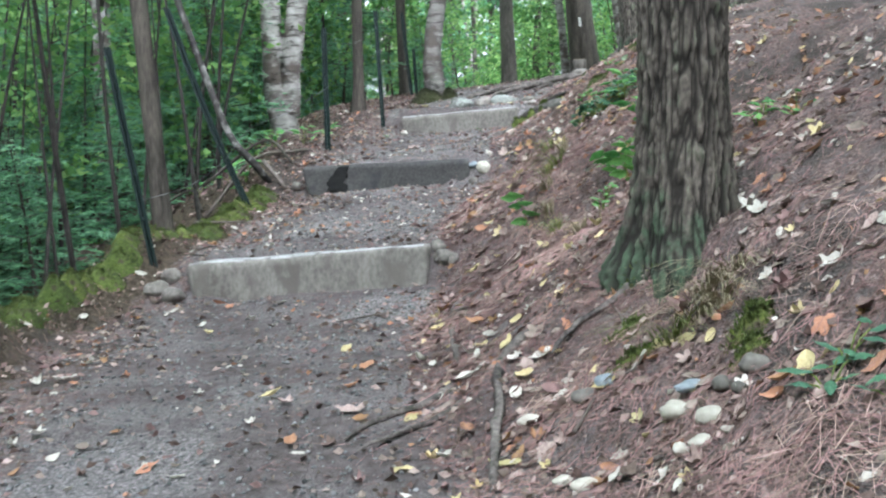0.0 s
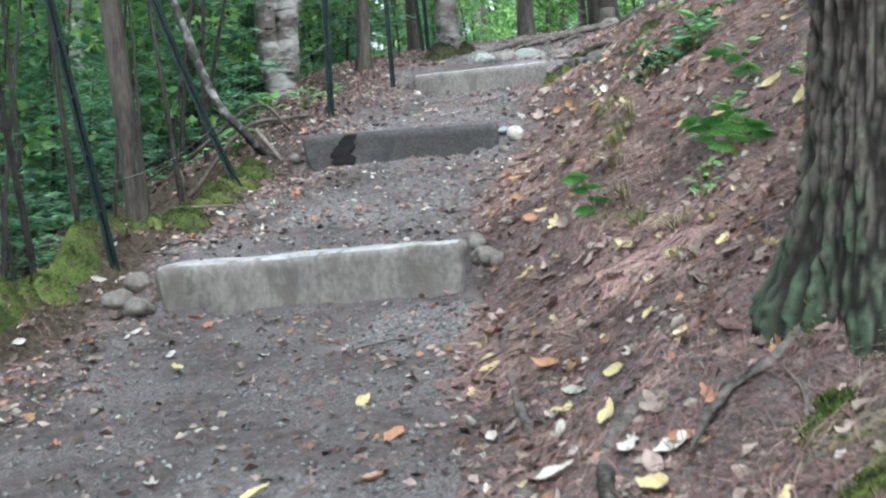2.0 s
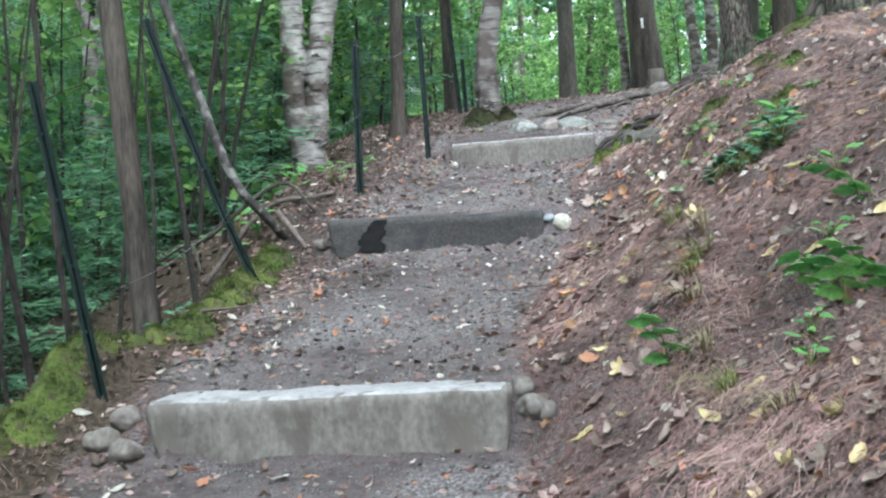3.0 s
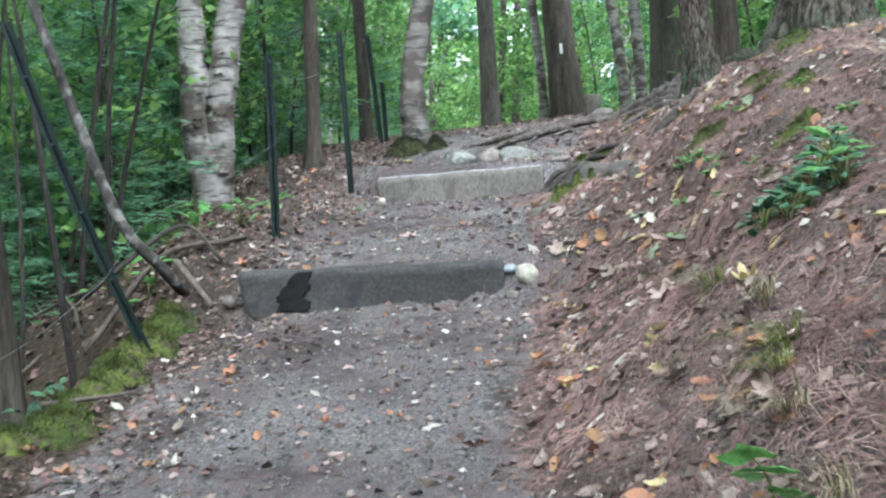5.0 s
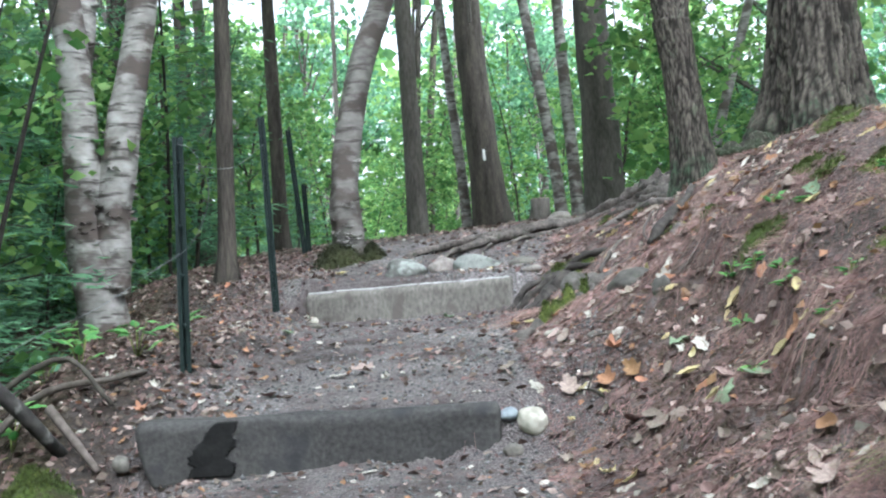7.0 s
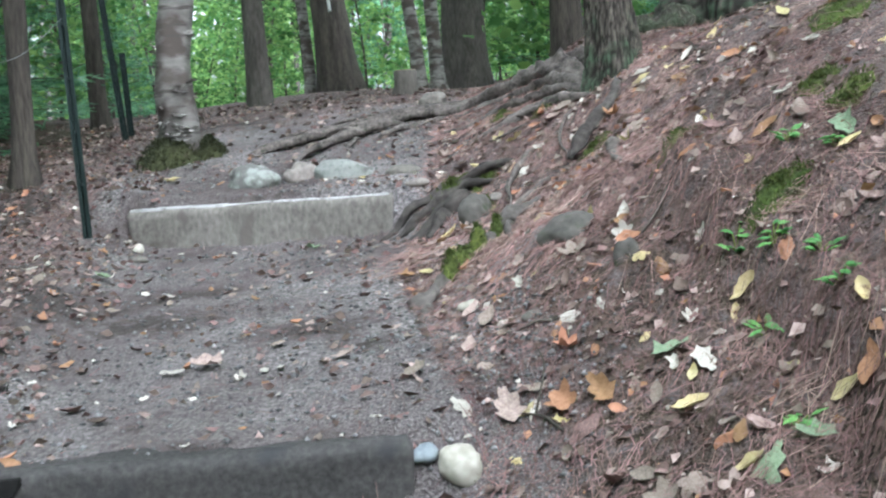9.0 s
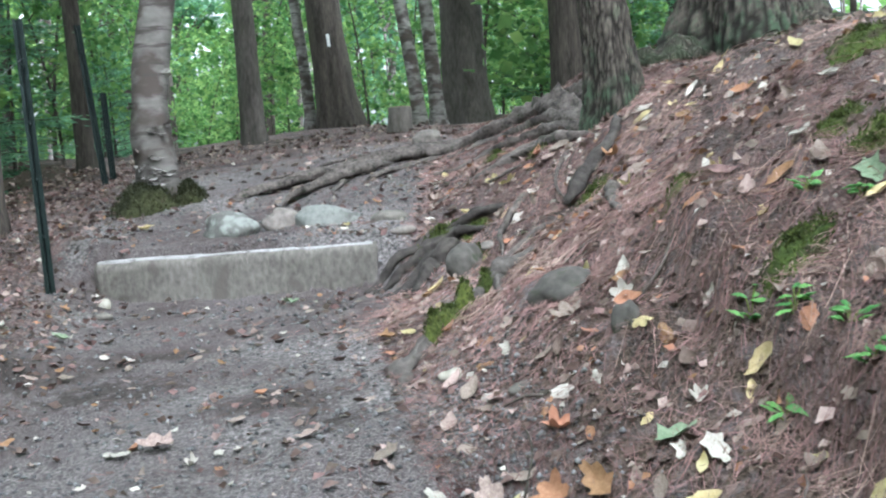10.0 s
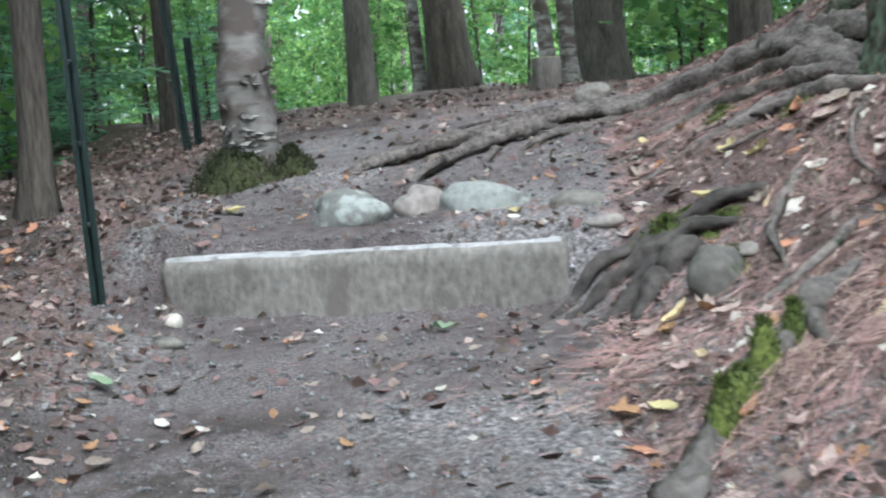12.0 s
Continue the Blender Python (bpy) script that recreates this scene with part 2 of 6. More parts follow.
STEEL = surface("green_painted_steel", (0.0039, 0.01014, 0.00858), (0.01014, 0.02028, 0.01794), grain=40, patch=7, rough=0.55, bump=0.1, third=(0.0273, 0.02028, 0.01716), third_at=0.74)
WIRE = surface("galvanised_wire", (0.1248, 0.1287, 0.1326), (0.2184, 0.2223, 0.2262), grain=40, patch=7, rough=0.45, bump=0, metal=0.6)
PAINT = surface("white_paint", (0.68, 0.68, 0.66), (0.82, 0.82, 0.8), grain=30, patch=10, rough=0.7, bump=0.2)


def ground_surface():
    """Trodden gravelly soil on the path, red-brown needles on the bank, dark litter in the woods; the share is stored on the mesh."""
    m = bpy.data.materials.new("forest_floor")
    m.use_nodes = True
    n, l = m.node_tree.nodes, m.node_tree.links
    bsdf = n["Principled BSDF"]
    bsdf.inputs["Roughness"].default_value = 0.95
    bsdf.inputs["Specular IOR Level"].default_value = 0.15
    co = n.new("ShaderNodeTexCoord")

    def tex(scale, detail=6):
        t = n.new("ShaderNodeTexNoise")
        t.inputs["Scale"].default_value, t.inputs["Detail"].default_value = scale, detail
        l.new(co.outputs["Object"], t.inputs["Vector"])
        return t.outputs["Fac"]

    def ramp(src, stops):
        r = n.new("ShaderNodeValToRGB")
        while len(r.color_ramp.elements) < len(stops):
            r.color_ramp.elements.new(0.5)
        for e, (p, c) in zip(r.color_ramp.elements, stops):
            e.position, e.color = p, (*c, 1)
        l.new(src, r.inputs["Fac"])
        return r.outputs["Color"]

    def mix(fac, a, b):
        x = n.new("ShaderNodeMix")
        x.data_type = "RGBA"
        l.new(fac, x.inputs[0]), l.new(a, x.inputs[6]), l.new(b, x.inputs[7])
        return x.outputs[2]

    def cut(src, lo, hi):
        r = n.new("ShaderNodeMapRange")
        r.inputs["From Min"].default_value, r.inputs["From Max"].default_value = lo, hi
        l.new(src, r.inputs["Value"])
        return r.outputs[0]

    fine, mid, wide, broad = tex(95), tex(17), tex(1.6, 4), tex(0.75, 7)
    soil = ramp(fine, [(0.3, (0.072, 0.061, 0.058)), (0.5, (0.142, 0.122, 0.118)), (0.72, (0.262, 0.232, 0.23))])
    mud = ramp(mid, [(0.3, (0.068, 0.055, 0.052)), (0.7, (0.148, 0.124, 0.118))])
    path = mix(cut(wide, 0.43, 0.54), soil, mud)
    pale = ramp(tex(60), [(0.32, (0.085, 0.075, 0.072)), (0.5, (0.175, 0.158, 0.153)), (0.68, (0.33, 0.3, 0.29))])
    path = mix(cut(broad, 0.5, 0.6), path, pale)
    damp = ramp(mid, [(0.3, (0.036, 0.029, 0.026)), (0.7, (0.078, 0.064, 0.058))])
    needles = ramp(tex(60), [(0.3, (0.058, 0.04, 0.035)), (0.5, (0.155, 0.11, 0.099)), (0.72, (0.29, 0.222, 0.205))])
    needles = mix(cut(mid, 0.45, 0.65), needles, mud)
    dark_soil = ramp(fine, [(0.3, (0.036, 0.029, 0.026)), (0.7, (0.12, 0.1, 0.09))])
    needles = mix(cut(tex(2.6, 5), 0.5, 0.6), needles, dark_soil)
    woods = ramp(tex(30), [(0.3, (0.0273, 0.02106, 0.01404)), (0.7, (0.1014, 0.078, 0.0546))])
    zone = n.new("ShaderNodeAttribute")
    zone.attribute_name = "zone"
    split = n.new("ShaderNodeSeparateColor")
    l.new(zone.outputs["Color"], split.inputs[0])

    def worn(channel):
        a = n.new("ShaderNodeMath")
        a.operation = "ADD"
        l.new(split.outputs[channel], a.inputs[0]), l.new(mid, a.inputs[1])
        return cut(a.outputs[0], 0.85, 1.15)

    colour = mix(worn(0), woods, needles)
    colour = mix(worn(1), colour, path)
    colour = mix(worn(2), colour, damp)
    l.new(colour, bsdf.inputs["Base Color"])
    bp = n.new("ShaderNodeBump")
    bp.inputs["Strength"].default_value, bp.inputs["Distance"].default_value = 1.0, 0.03
    both = n.new("ShaderNodeMath")
    both.operation = "ADD"
    l.new(fine, both.inputs[0]), l.new(mid, both.inputs[1])
    l.new(both.outputs[0], bp.inputs["Height"]), l.new(bp.outputs["Normal"], bsdf.inputs["Normal"])
    return m


FLOOR = ground_surface()


def birch_surface(name="birch_bark", dark=(0.125, 0.112, 0.1), light=(0.39, 0.37, 0.342), third=(0.09, 0.072, 0.062)):
    """White paper bark with brown-grey patches and thin dark cross lines."""
    m = surface(name, dark, light, grain=7, patch=1.3, rough=0.8, bump=0.5, stretch=(1.3, 1.3, 2.2), third=third, third_at=0.53)
    n, l = m.node_tree.nodes, m.node_tree.links
    bsdf = n["Principled BSDF"]
    old = bsdf.inputs["Base Color"].links[0].from_socket
    co, mp, tex = n.new("ShaderNodeTexCoord"), n.new("ShaderNodeMapping"), n.new("ShaderNodeTexNoise")
    mp.inputs["Scale"].default_value = (5, 5, 36)
    tex.inputs["Scale"].default_value, tex.inputs["Detail"].default_value = 1.0, 4
    l.new(co.outputs["Object"], mp.inputs["Vector"]), l.new(mp.outputs["Vector"], tex.inputs["Vector"])
    lines = n.new("ShaderNodeMapRange")
    lines.inputs["From Min"].default_value, lines.inputs["From Max"].default_value = 0.55, 0.66
    l.new(tex.outputs["Fac"], lines.inputs["Value"])
    mix = n.new("ShaderNodeMix")
    mix.data_type = "RGBA"
    l.new(lines.outputs[0], mix.inputs[0]), l.new(old, mix.inputs[6])
    mix.inputs[7].default_value = (0.07, 0.06, 0.053, 1)
    l.new(mix.outputs[2], bsdf.inputs["Base Color"])
    return m


BIRCH = birch_surface()
BIRCH_GREY = birch_surface("grey_birch_bark", (0.085, 0.075, 0.067), (0.24, 0.222, 0.203), (0.075, 0.06, 0.052))


def plated_bark(name, crevice, dark, light, across, along):
    """Old bark: raised plates between deep crevices, interlaced along the trunk."""
    m = surface(name, dark, light, grain=42, patch=7, rough=0.95, bump=0, stretch=(1.8, 1.8, 0.5), third=(light[0] * 0.75, light[1] * 1.05, light[2] * 0.8), third_at=0.66)
    n, l = m.node_tree.nodes, m.node_tree.links
    bsdf = n["Principled BSDF"]
    old = bsdf.inputs["Base Color"].links[0].from_socket
    co, mp, wob, add = n.new("ShaderNodeTexCoord"), n.new("ShaderNodeMapping"), n.new("ShaderNodeTexNoise"), n.new("ShaderNodeMixRGB")
    wob.inputs["Scale"].default_value, wob.inputs["Detail"].default_value = 7.0, 4
    l.new(co.outputs["Object"], wob.inputs["Vector"])
    add.blend_type, add.inputs[0].default_value = "ADD", 0.08
    l.new(co.outputs["Object"], add.inputs[1]), l.new(wob.outputs["Color"], add.inputs[2])
    mp.inputs["Scale"].default_value = (across, across, along)
    l.new(add.outputs[0], mp.inputs["Vector"])
    cells = n.new("ShaderNodeTexVoronoi")
    cells.feature = "DISTANCE_TO_EDGE"
    cells.inputs["Scale"].default_value = 1.0
    l.new(mp.outputs["Vector"], cells.inputs["Vector"])
    cut = n.new("ShaderNodeMapRange")
    cut.inputs["From Min"].default_value, cut.inputs["From Max"].default_value = 0.02, 0.33
    l.new(cells.outputs["Distance"], cut.inputs["Value"])
    mix = n.new("ShaderNodeMix")
    mix.data_type = "RGBA"
    l.new(cut.outputs[0], mix.inputs[0]), l.new(old, mix.inputs[7])
    # furrow bark is a darker brown, with the crevice's shade painted into it
    mix.inputs[6].default_value = (*crevice, 1)
    # patchy green moss that climbs a little way up from the foot
    low, part_z, patch, less, far = n.new("ShaderNodeSeparateXYZ"), n.new("ShaderNodeMath"), n.new("ShaderNodeTexNoise"), n.new("ShaderNodeMapRange"), n.new("ShaderNodeMix")
    patch.inputs["Scale"].default_value, patch.inputs["Detail"].default_value = 9.0, 6
    l.new(co.outputs["Object"], low.inputs[0]), l.new(co.outputs["Object"], patch.inputs["Vector"])
    part_z.operation, part_z.inputs[1].default_value = "MULTIPLY_ADD", -0.65
    l.new(low.outputs["Z"], part_z.inputs[0]), l.new(patch.outputs["Fac"], part_z.inputs[2])
    less.inputs["From Min"].default_value, less.inputs["From Max"].default_value, less.inputs["To Max"].default_value = 0.38, 0.6, 0.6
    l.new(part_z.outputs[0], less.inputs["Value"])
    far.data_type = "RGBA"
    far.inputs[7].default_value = (0.045, 0.062, 0.034, 1)
    l.new(less.outputs[0], far.inputs[0]), l.new(mix.outputs[2], far.inputs[6]), l.new(far.outputs[2], bsdf.inputs["Base Color"])
    bp = n.new("ShaderNodeBump")
    bp.inputs["Strength"].default_value, bp.inputs["Distance"].default_value = 0.8, 0.014
    l.new(cut.outputs[0], bp.inputs["Height"]), l.new(bp.outputs["Normal"], bsdf.inputs["Normal"])
    return m


BARK_NEAR = plated_bark("plated_pine_bark", (0.022, 0.018, 0.0145), (0.046, 0.038, 0.03), (0.122, 0.102, 0.08), 28, 3.2)


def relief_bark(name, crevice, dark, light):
    """Old bark whose plates are carved into the mesh; the depth is stored there, tells crevice from plate and paints
    shade into the furrows.
    """
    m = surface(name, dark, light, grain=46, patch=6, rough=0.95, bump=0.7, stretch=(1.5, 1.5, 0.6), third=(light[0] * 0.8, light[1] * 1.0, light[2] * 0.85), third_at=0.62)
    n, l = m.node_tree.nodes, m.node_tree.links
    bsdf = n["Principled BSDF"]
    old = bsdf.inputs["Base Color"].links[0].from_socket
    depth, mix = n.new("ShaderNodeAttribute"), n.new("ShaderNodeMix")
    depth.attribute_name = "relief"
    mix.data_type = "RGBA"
    # crevice colour: darker inner bark together with painted furrow shade, by stored depth
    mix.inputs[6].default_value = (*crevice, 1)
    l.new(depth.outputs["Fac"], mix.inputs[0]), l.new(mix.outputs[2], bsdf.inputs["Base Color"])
    co, low, patch = n.new("ShaderNodeTexCoord"), n.new("ShaderNodeSeparateXYZ"), n.new("ShaderNodeTexNoise")
    fall, cut, moss = n.new("ShaderNodeMath"), n.new("ShaderNodeMapRange"), n.new("ShaderNodeMix")
    patch.inputs["Scale"].default_value, patch.inputs["Detail"].default_value = 11.0, 7
    l.new(co.outputs["Object"], low.inputs[0]), l.new(co.outputs["Object"], patch.inputs["Vector"])
    fall.operation, fall.inputs[1].default_value = "MULTIPLY_ADD", -0.8
    l.new(low.outputs["Z"], fall.inputs[0]), l.new(patch.outputs["Fac"], fall.inputs[2])
    cut.inputs["From Min"].default_value, cut.inputs["From Max"].default_value, cut.inputs["To Max"].default_value = 0.34, 0.5, 0.65
    l.new(fall.outputs[0], cut.inputs["Value"])
    moss.data_type = "RGBA"
    moss.inputs[7].default_value = (0.045, 0.1, 0.05, 1)
    l.new(cut.outputs[0], moss.inputs[0]), l.new(old, moss.inputs[6]), l.new(moss.outputs[2], mix.inputs[7])
    return m


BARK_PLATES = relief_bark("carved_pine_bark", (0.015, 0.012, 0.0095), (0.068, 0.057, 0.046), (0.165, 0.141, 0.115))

# ---- mesh helpers ----
def mesh_object(name, verts, faces, material, parent=None, label="", smooth_faces=True):
    me = bpy.data.meshes.new(name)
    me.from_pydata(verts, [], faces)
    me.materials.append(material)
    if smooth_faces:
        me.polygons.foreach_set("use_smooth", [True] * len(me.polygons))
    ob = new(name, me)
    if parent:
        ob.parent = parent
    if label:
        tagged(ob, label)
    return ob


def part(name, bm, material, parent, label=""):
    me = bpy.data.meshes.new(name)
    bm.to_mesh(me)
    bm.free()
    me.materials.append(material)
    me.polygons.foreach_set("use_smooth", [True] * len(me.polygons))
    ob = new(name, me)
    ob.parent = parent
    if label:
        tagged(ob, label)
    return ob


def thing(name, place, label, category, group="", kind=""):
    ob = new(name)
    ob.location = place
    ob.empty_display_size = 0.1
    return tagged(ob, label, category, group, kind)


def spline(points, steps):
    """Catmull-Rom through points of any width."""
    pts = [np.array(p, float) for p in points]
    pts = [2 * pts[0] - pts[1], *pts, 2 * pts[-1] - pts[-2]]
    out = []
    for i in range(1, len(pts) - 2):
        a, b, c, d = pts[i - 1:i + 3]
        for k in range(steps):
            u = k / steps
            out.append(0.5 * (2 * b + (c - a) * u + (2 * a - 5 * b + 4 * c - d) * u * u + (3 * b - a - 3 * c + d) * u ** 3))
    out.append(pts[-2])
    return out


def tube(line, sides, bumpy=0.0, seed=0.0, flare=None, ridge=0.0, ridges=14, closed=True, gnarl=0.0):
    """Verts and faces of a tapered tube; line holds x, y, z, radius."""
    verts, faces = [], []
    side = None
    for i, p in enumerate(line):
        c, r = Vector(p[:3]), p[3]
        ahead = Vector(line[min(i + 1, len(line) - 1)][:3]) - Vector(line[max(i - 1, 0)][:3])
        ahead.normalize()
        if side is None:
            side = ahead.orthogonal().normalized()
        side = (side - ahead * side.dot(ahead)).normalized()
        other = ahead.cross(side)
        for k in range(sides):
            a = 2 * math.pi * k / sides
            d = side * math.cos(a) + other * math.sin(a)
            rr = r
            if bumpy:
                rr *= 1 + bumpy * noise.noise((d.x * 1.6 + seed, d.y * 1.6, c.z * 1.3 + d.z + i * 0.11 + seed))
            if gnarl:
                rr *= 1 + gnarl * noise.noise((c.x * 11 + d.x * 1.3, c.y * 11 + d.y * 1.3, c.z * 11 + d.z * 1.3 + seed)) + 0.5 * gnarl * noise.noise((c.x * 30 + d.x * 3, c.y * 30 + d.y * 3, d.z * 3 + seed))
                rr *= 1.12 - 0.3 * abs(d.z)
            if ridge:
                w = noise.noise((d.x * ridges / 6.3 * 2 + seed, d.y * ridges / 6.3 * 2, c.z * 4.0))
                w2 = noise.noise((d.x * ridges / 6.3 * 5, d.y * ridges / 6.3 * 5 + seed, c.z * 12.0))
                rr += ridge * (1.3 - 3.4 * abs(w)) + 0.5 * ridge * w2
            if flare:
                rr *= flare(i / (len(line) - 1), a)
            verts.append(c + d * rr)
        if i:
            for k in range(sides):
                j = (k + 1) % sides
                faces.append(((i - 1) * sides + k, (i - 1) * sides + j, i * sides + j, i * sides + k))
    if closed:
        faces.append(tuple(range(sides))[::-1])
        faces.append(tuple((len(line) - 1) * sides + k for k in range(sides)))
    return verts, faces


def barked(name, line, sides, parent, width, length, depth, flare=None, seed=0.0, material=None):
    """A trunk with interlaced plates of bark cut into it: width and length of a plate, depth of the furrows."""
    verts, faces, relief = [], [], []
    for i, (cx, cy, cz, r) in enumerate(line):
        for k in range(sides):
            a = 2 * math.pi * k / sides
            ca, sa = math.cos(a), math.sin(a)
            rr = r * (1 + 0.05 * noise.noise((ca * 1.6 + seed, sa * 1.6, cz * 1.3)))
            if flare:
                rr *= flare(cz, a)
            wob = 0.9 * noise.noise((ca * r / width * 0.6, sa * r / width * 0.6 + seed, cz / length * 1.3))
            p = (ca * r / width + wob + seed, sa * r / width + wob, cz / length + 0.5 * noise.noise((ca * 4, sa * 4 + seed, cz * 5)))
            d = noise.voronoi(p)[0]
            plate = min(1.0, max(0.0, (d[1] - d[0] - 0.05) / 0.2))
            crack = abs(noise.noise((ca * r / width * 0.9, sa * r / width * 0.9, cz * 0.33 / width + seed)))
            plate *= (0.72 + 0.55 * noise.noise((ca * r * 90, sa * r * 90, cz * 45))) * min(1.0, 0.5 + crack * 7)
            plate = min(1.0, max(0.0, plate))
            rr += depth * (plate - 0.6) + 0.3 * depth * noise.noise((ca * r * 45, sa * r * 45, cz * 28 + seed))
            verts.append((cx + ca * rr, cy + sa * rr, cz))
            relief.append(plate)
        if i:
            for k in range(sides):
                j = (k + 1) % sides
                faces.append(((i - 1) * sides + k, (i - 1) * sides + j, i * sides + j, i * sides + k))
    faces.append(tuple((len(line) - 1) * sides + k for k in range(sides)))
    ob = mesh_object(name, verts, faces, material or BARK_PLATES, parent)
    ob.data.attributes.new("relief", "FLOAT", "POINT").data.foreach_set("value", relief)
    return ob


def leaf_sheet(centres, ways, sizes, width=0.6, fold=0.15, rng=None):
    """Many small folded leaves: a quad each, as arrays."""
    rng = rng or np.random.default_rng(1)
    n = len(centres)
    ways = ways / np.maximum(np.linalg.norm(ways, axis=1, keepdims=True), 1e-6)
    rand = rng.normal(size=(n, 3))
    side = np.cross(ways, rand)
    side /= np.maximum(np.linalg.norm(side, axis=1, keepdims=True), 1e-6)
    up = np.cross(side, ways)
    s = sizes[:, None]
    verts = np.stack([centres, centres + s * (0.45 * ways + 0.5 * width * side + fold * up), centres + s * ways, centres + s * (0.45 * ways - 0.5 * width * side + fold * up)], 1).reshape(-1, 3)
    faces = np.arange(4 * n).reshape(-1, 4)
    return verts, faces


def sheet_mesh(name, verts, faces, material):
    me = bpy.data.meshes.new(name)
    verts, faces = np.asarray(verts, np.float32), np.asarray(faces, np.int32)
    k = faces.shape[1]
    me.vertices.add(len(verts))
    me.vertices.foreach_set("co", verts.ravel())
    me.loops.add(faces.size)
    me.loops.foreach_set("vertex_index", faces.ravel())
    me.polygons.add(len(faces))
    me.polygons.foreach_set("loop_start", np.arange(0, faces.size, k, dtype=np.int32))
    me.materials.append(material)
    me.update(calc_edges=True)
    return me


# ---- ground ----
def grid_lines(lo, hi, step, out_lo, out_hi, grow=1.16):
    mid = list(np.arange(lo, hi, step))
    up, s = [], step
    v = mid[-1]
    while v < out_hi:
        s *= grow
        v += s
        up.append(v)
    down, s, v = [], step, lo
    while v > out_lo:
        s *= grow
        v -= s
        down.append(v)
    return down[::-1] + mid + up


def build_ground():
    xs = grid_lines(-2.9, 3.2, 0.04, -160, 160)
    ys = grid_lines(1.9, 17.5, 0.04, -120, 180)
    verts, zones = [], []
    for y in ys:
        right_at, rim_at, centre_at = softened(y, RIGHT, 0.5), softened(y, RIM, 0.5), softened(y, CENTRE, 0.5)
        for x in xs:
            verts.append((x, y, ground_height(x, y)))
            wob = 0.22 * noise.noise((x * 1.1, y * 1.1, 9.0))
            edge = max(rim_at + 0.05, centre_at - 1.15)
            trod = smooth(edge, edge + 0.55, x + wob) * smooth(right_at + 1.05, right_at - 0.1, x + 1.8 * wob) * smooth(18.5, 15, y)
            red = smooth(rim_at + 0.05, rim_at + 0.6, x + wob) * smooth(45, 25, y)
            # bare earth where the bank has crumbled
            off = x - right_at + wob
            crumbled = smooth(8.0, 8.9, y) * smooth(11.9, 11.2, y) * smooth(0.15, 0.4, off) * smooth(1.15, 0.85, off)
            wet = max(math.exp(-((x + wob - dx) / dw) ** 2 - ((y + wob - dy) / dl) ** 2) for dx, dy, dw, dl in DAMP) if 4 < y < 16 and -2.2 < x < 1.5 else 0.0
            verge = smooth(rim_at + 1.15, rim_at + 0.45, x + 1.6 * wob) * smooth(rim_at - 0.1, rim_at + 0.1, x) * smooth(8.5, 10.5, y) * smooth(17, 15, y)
            bare = 0.55 * smooth(4.6, 5.6, y) * smooth(9.6, 8.6, y) * smooth(-0.1, 0.15, off) * smooth(0.95, 0.45, off + 0.8 * wob)
            crumbled = max(crumbled, bare)
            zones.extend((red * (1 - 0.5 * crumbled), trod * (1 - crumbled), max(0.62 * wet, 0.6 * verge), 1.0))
    w = len(xs)
    faces = [(j * w + i, j * w + i + 1, (j + 1) * w + i + 1, (j + 1) * w + i) for j in range(len(ys) - 1) for i in range(w - 1)]
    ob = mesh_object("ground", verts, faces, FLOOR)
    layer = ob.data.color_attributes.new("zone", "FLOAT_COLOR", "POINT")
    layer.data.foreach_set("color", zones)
    return tagged(ob, "trodden brown soil path between needle-covered bank and wooded drop", "ground", kind="structure")


build_ground()


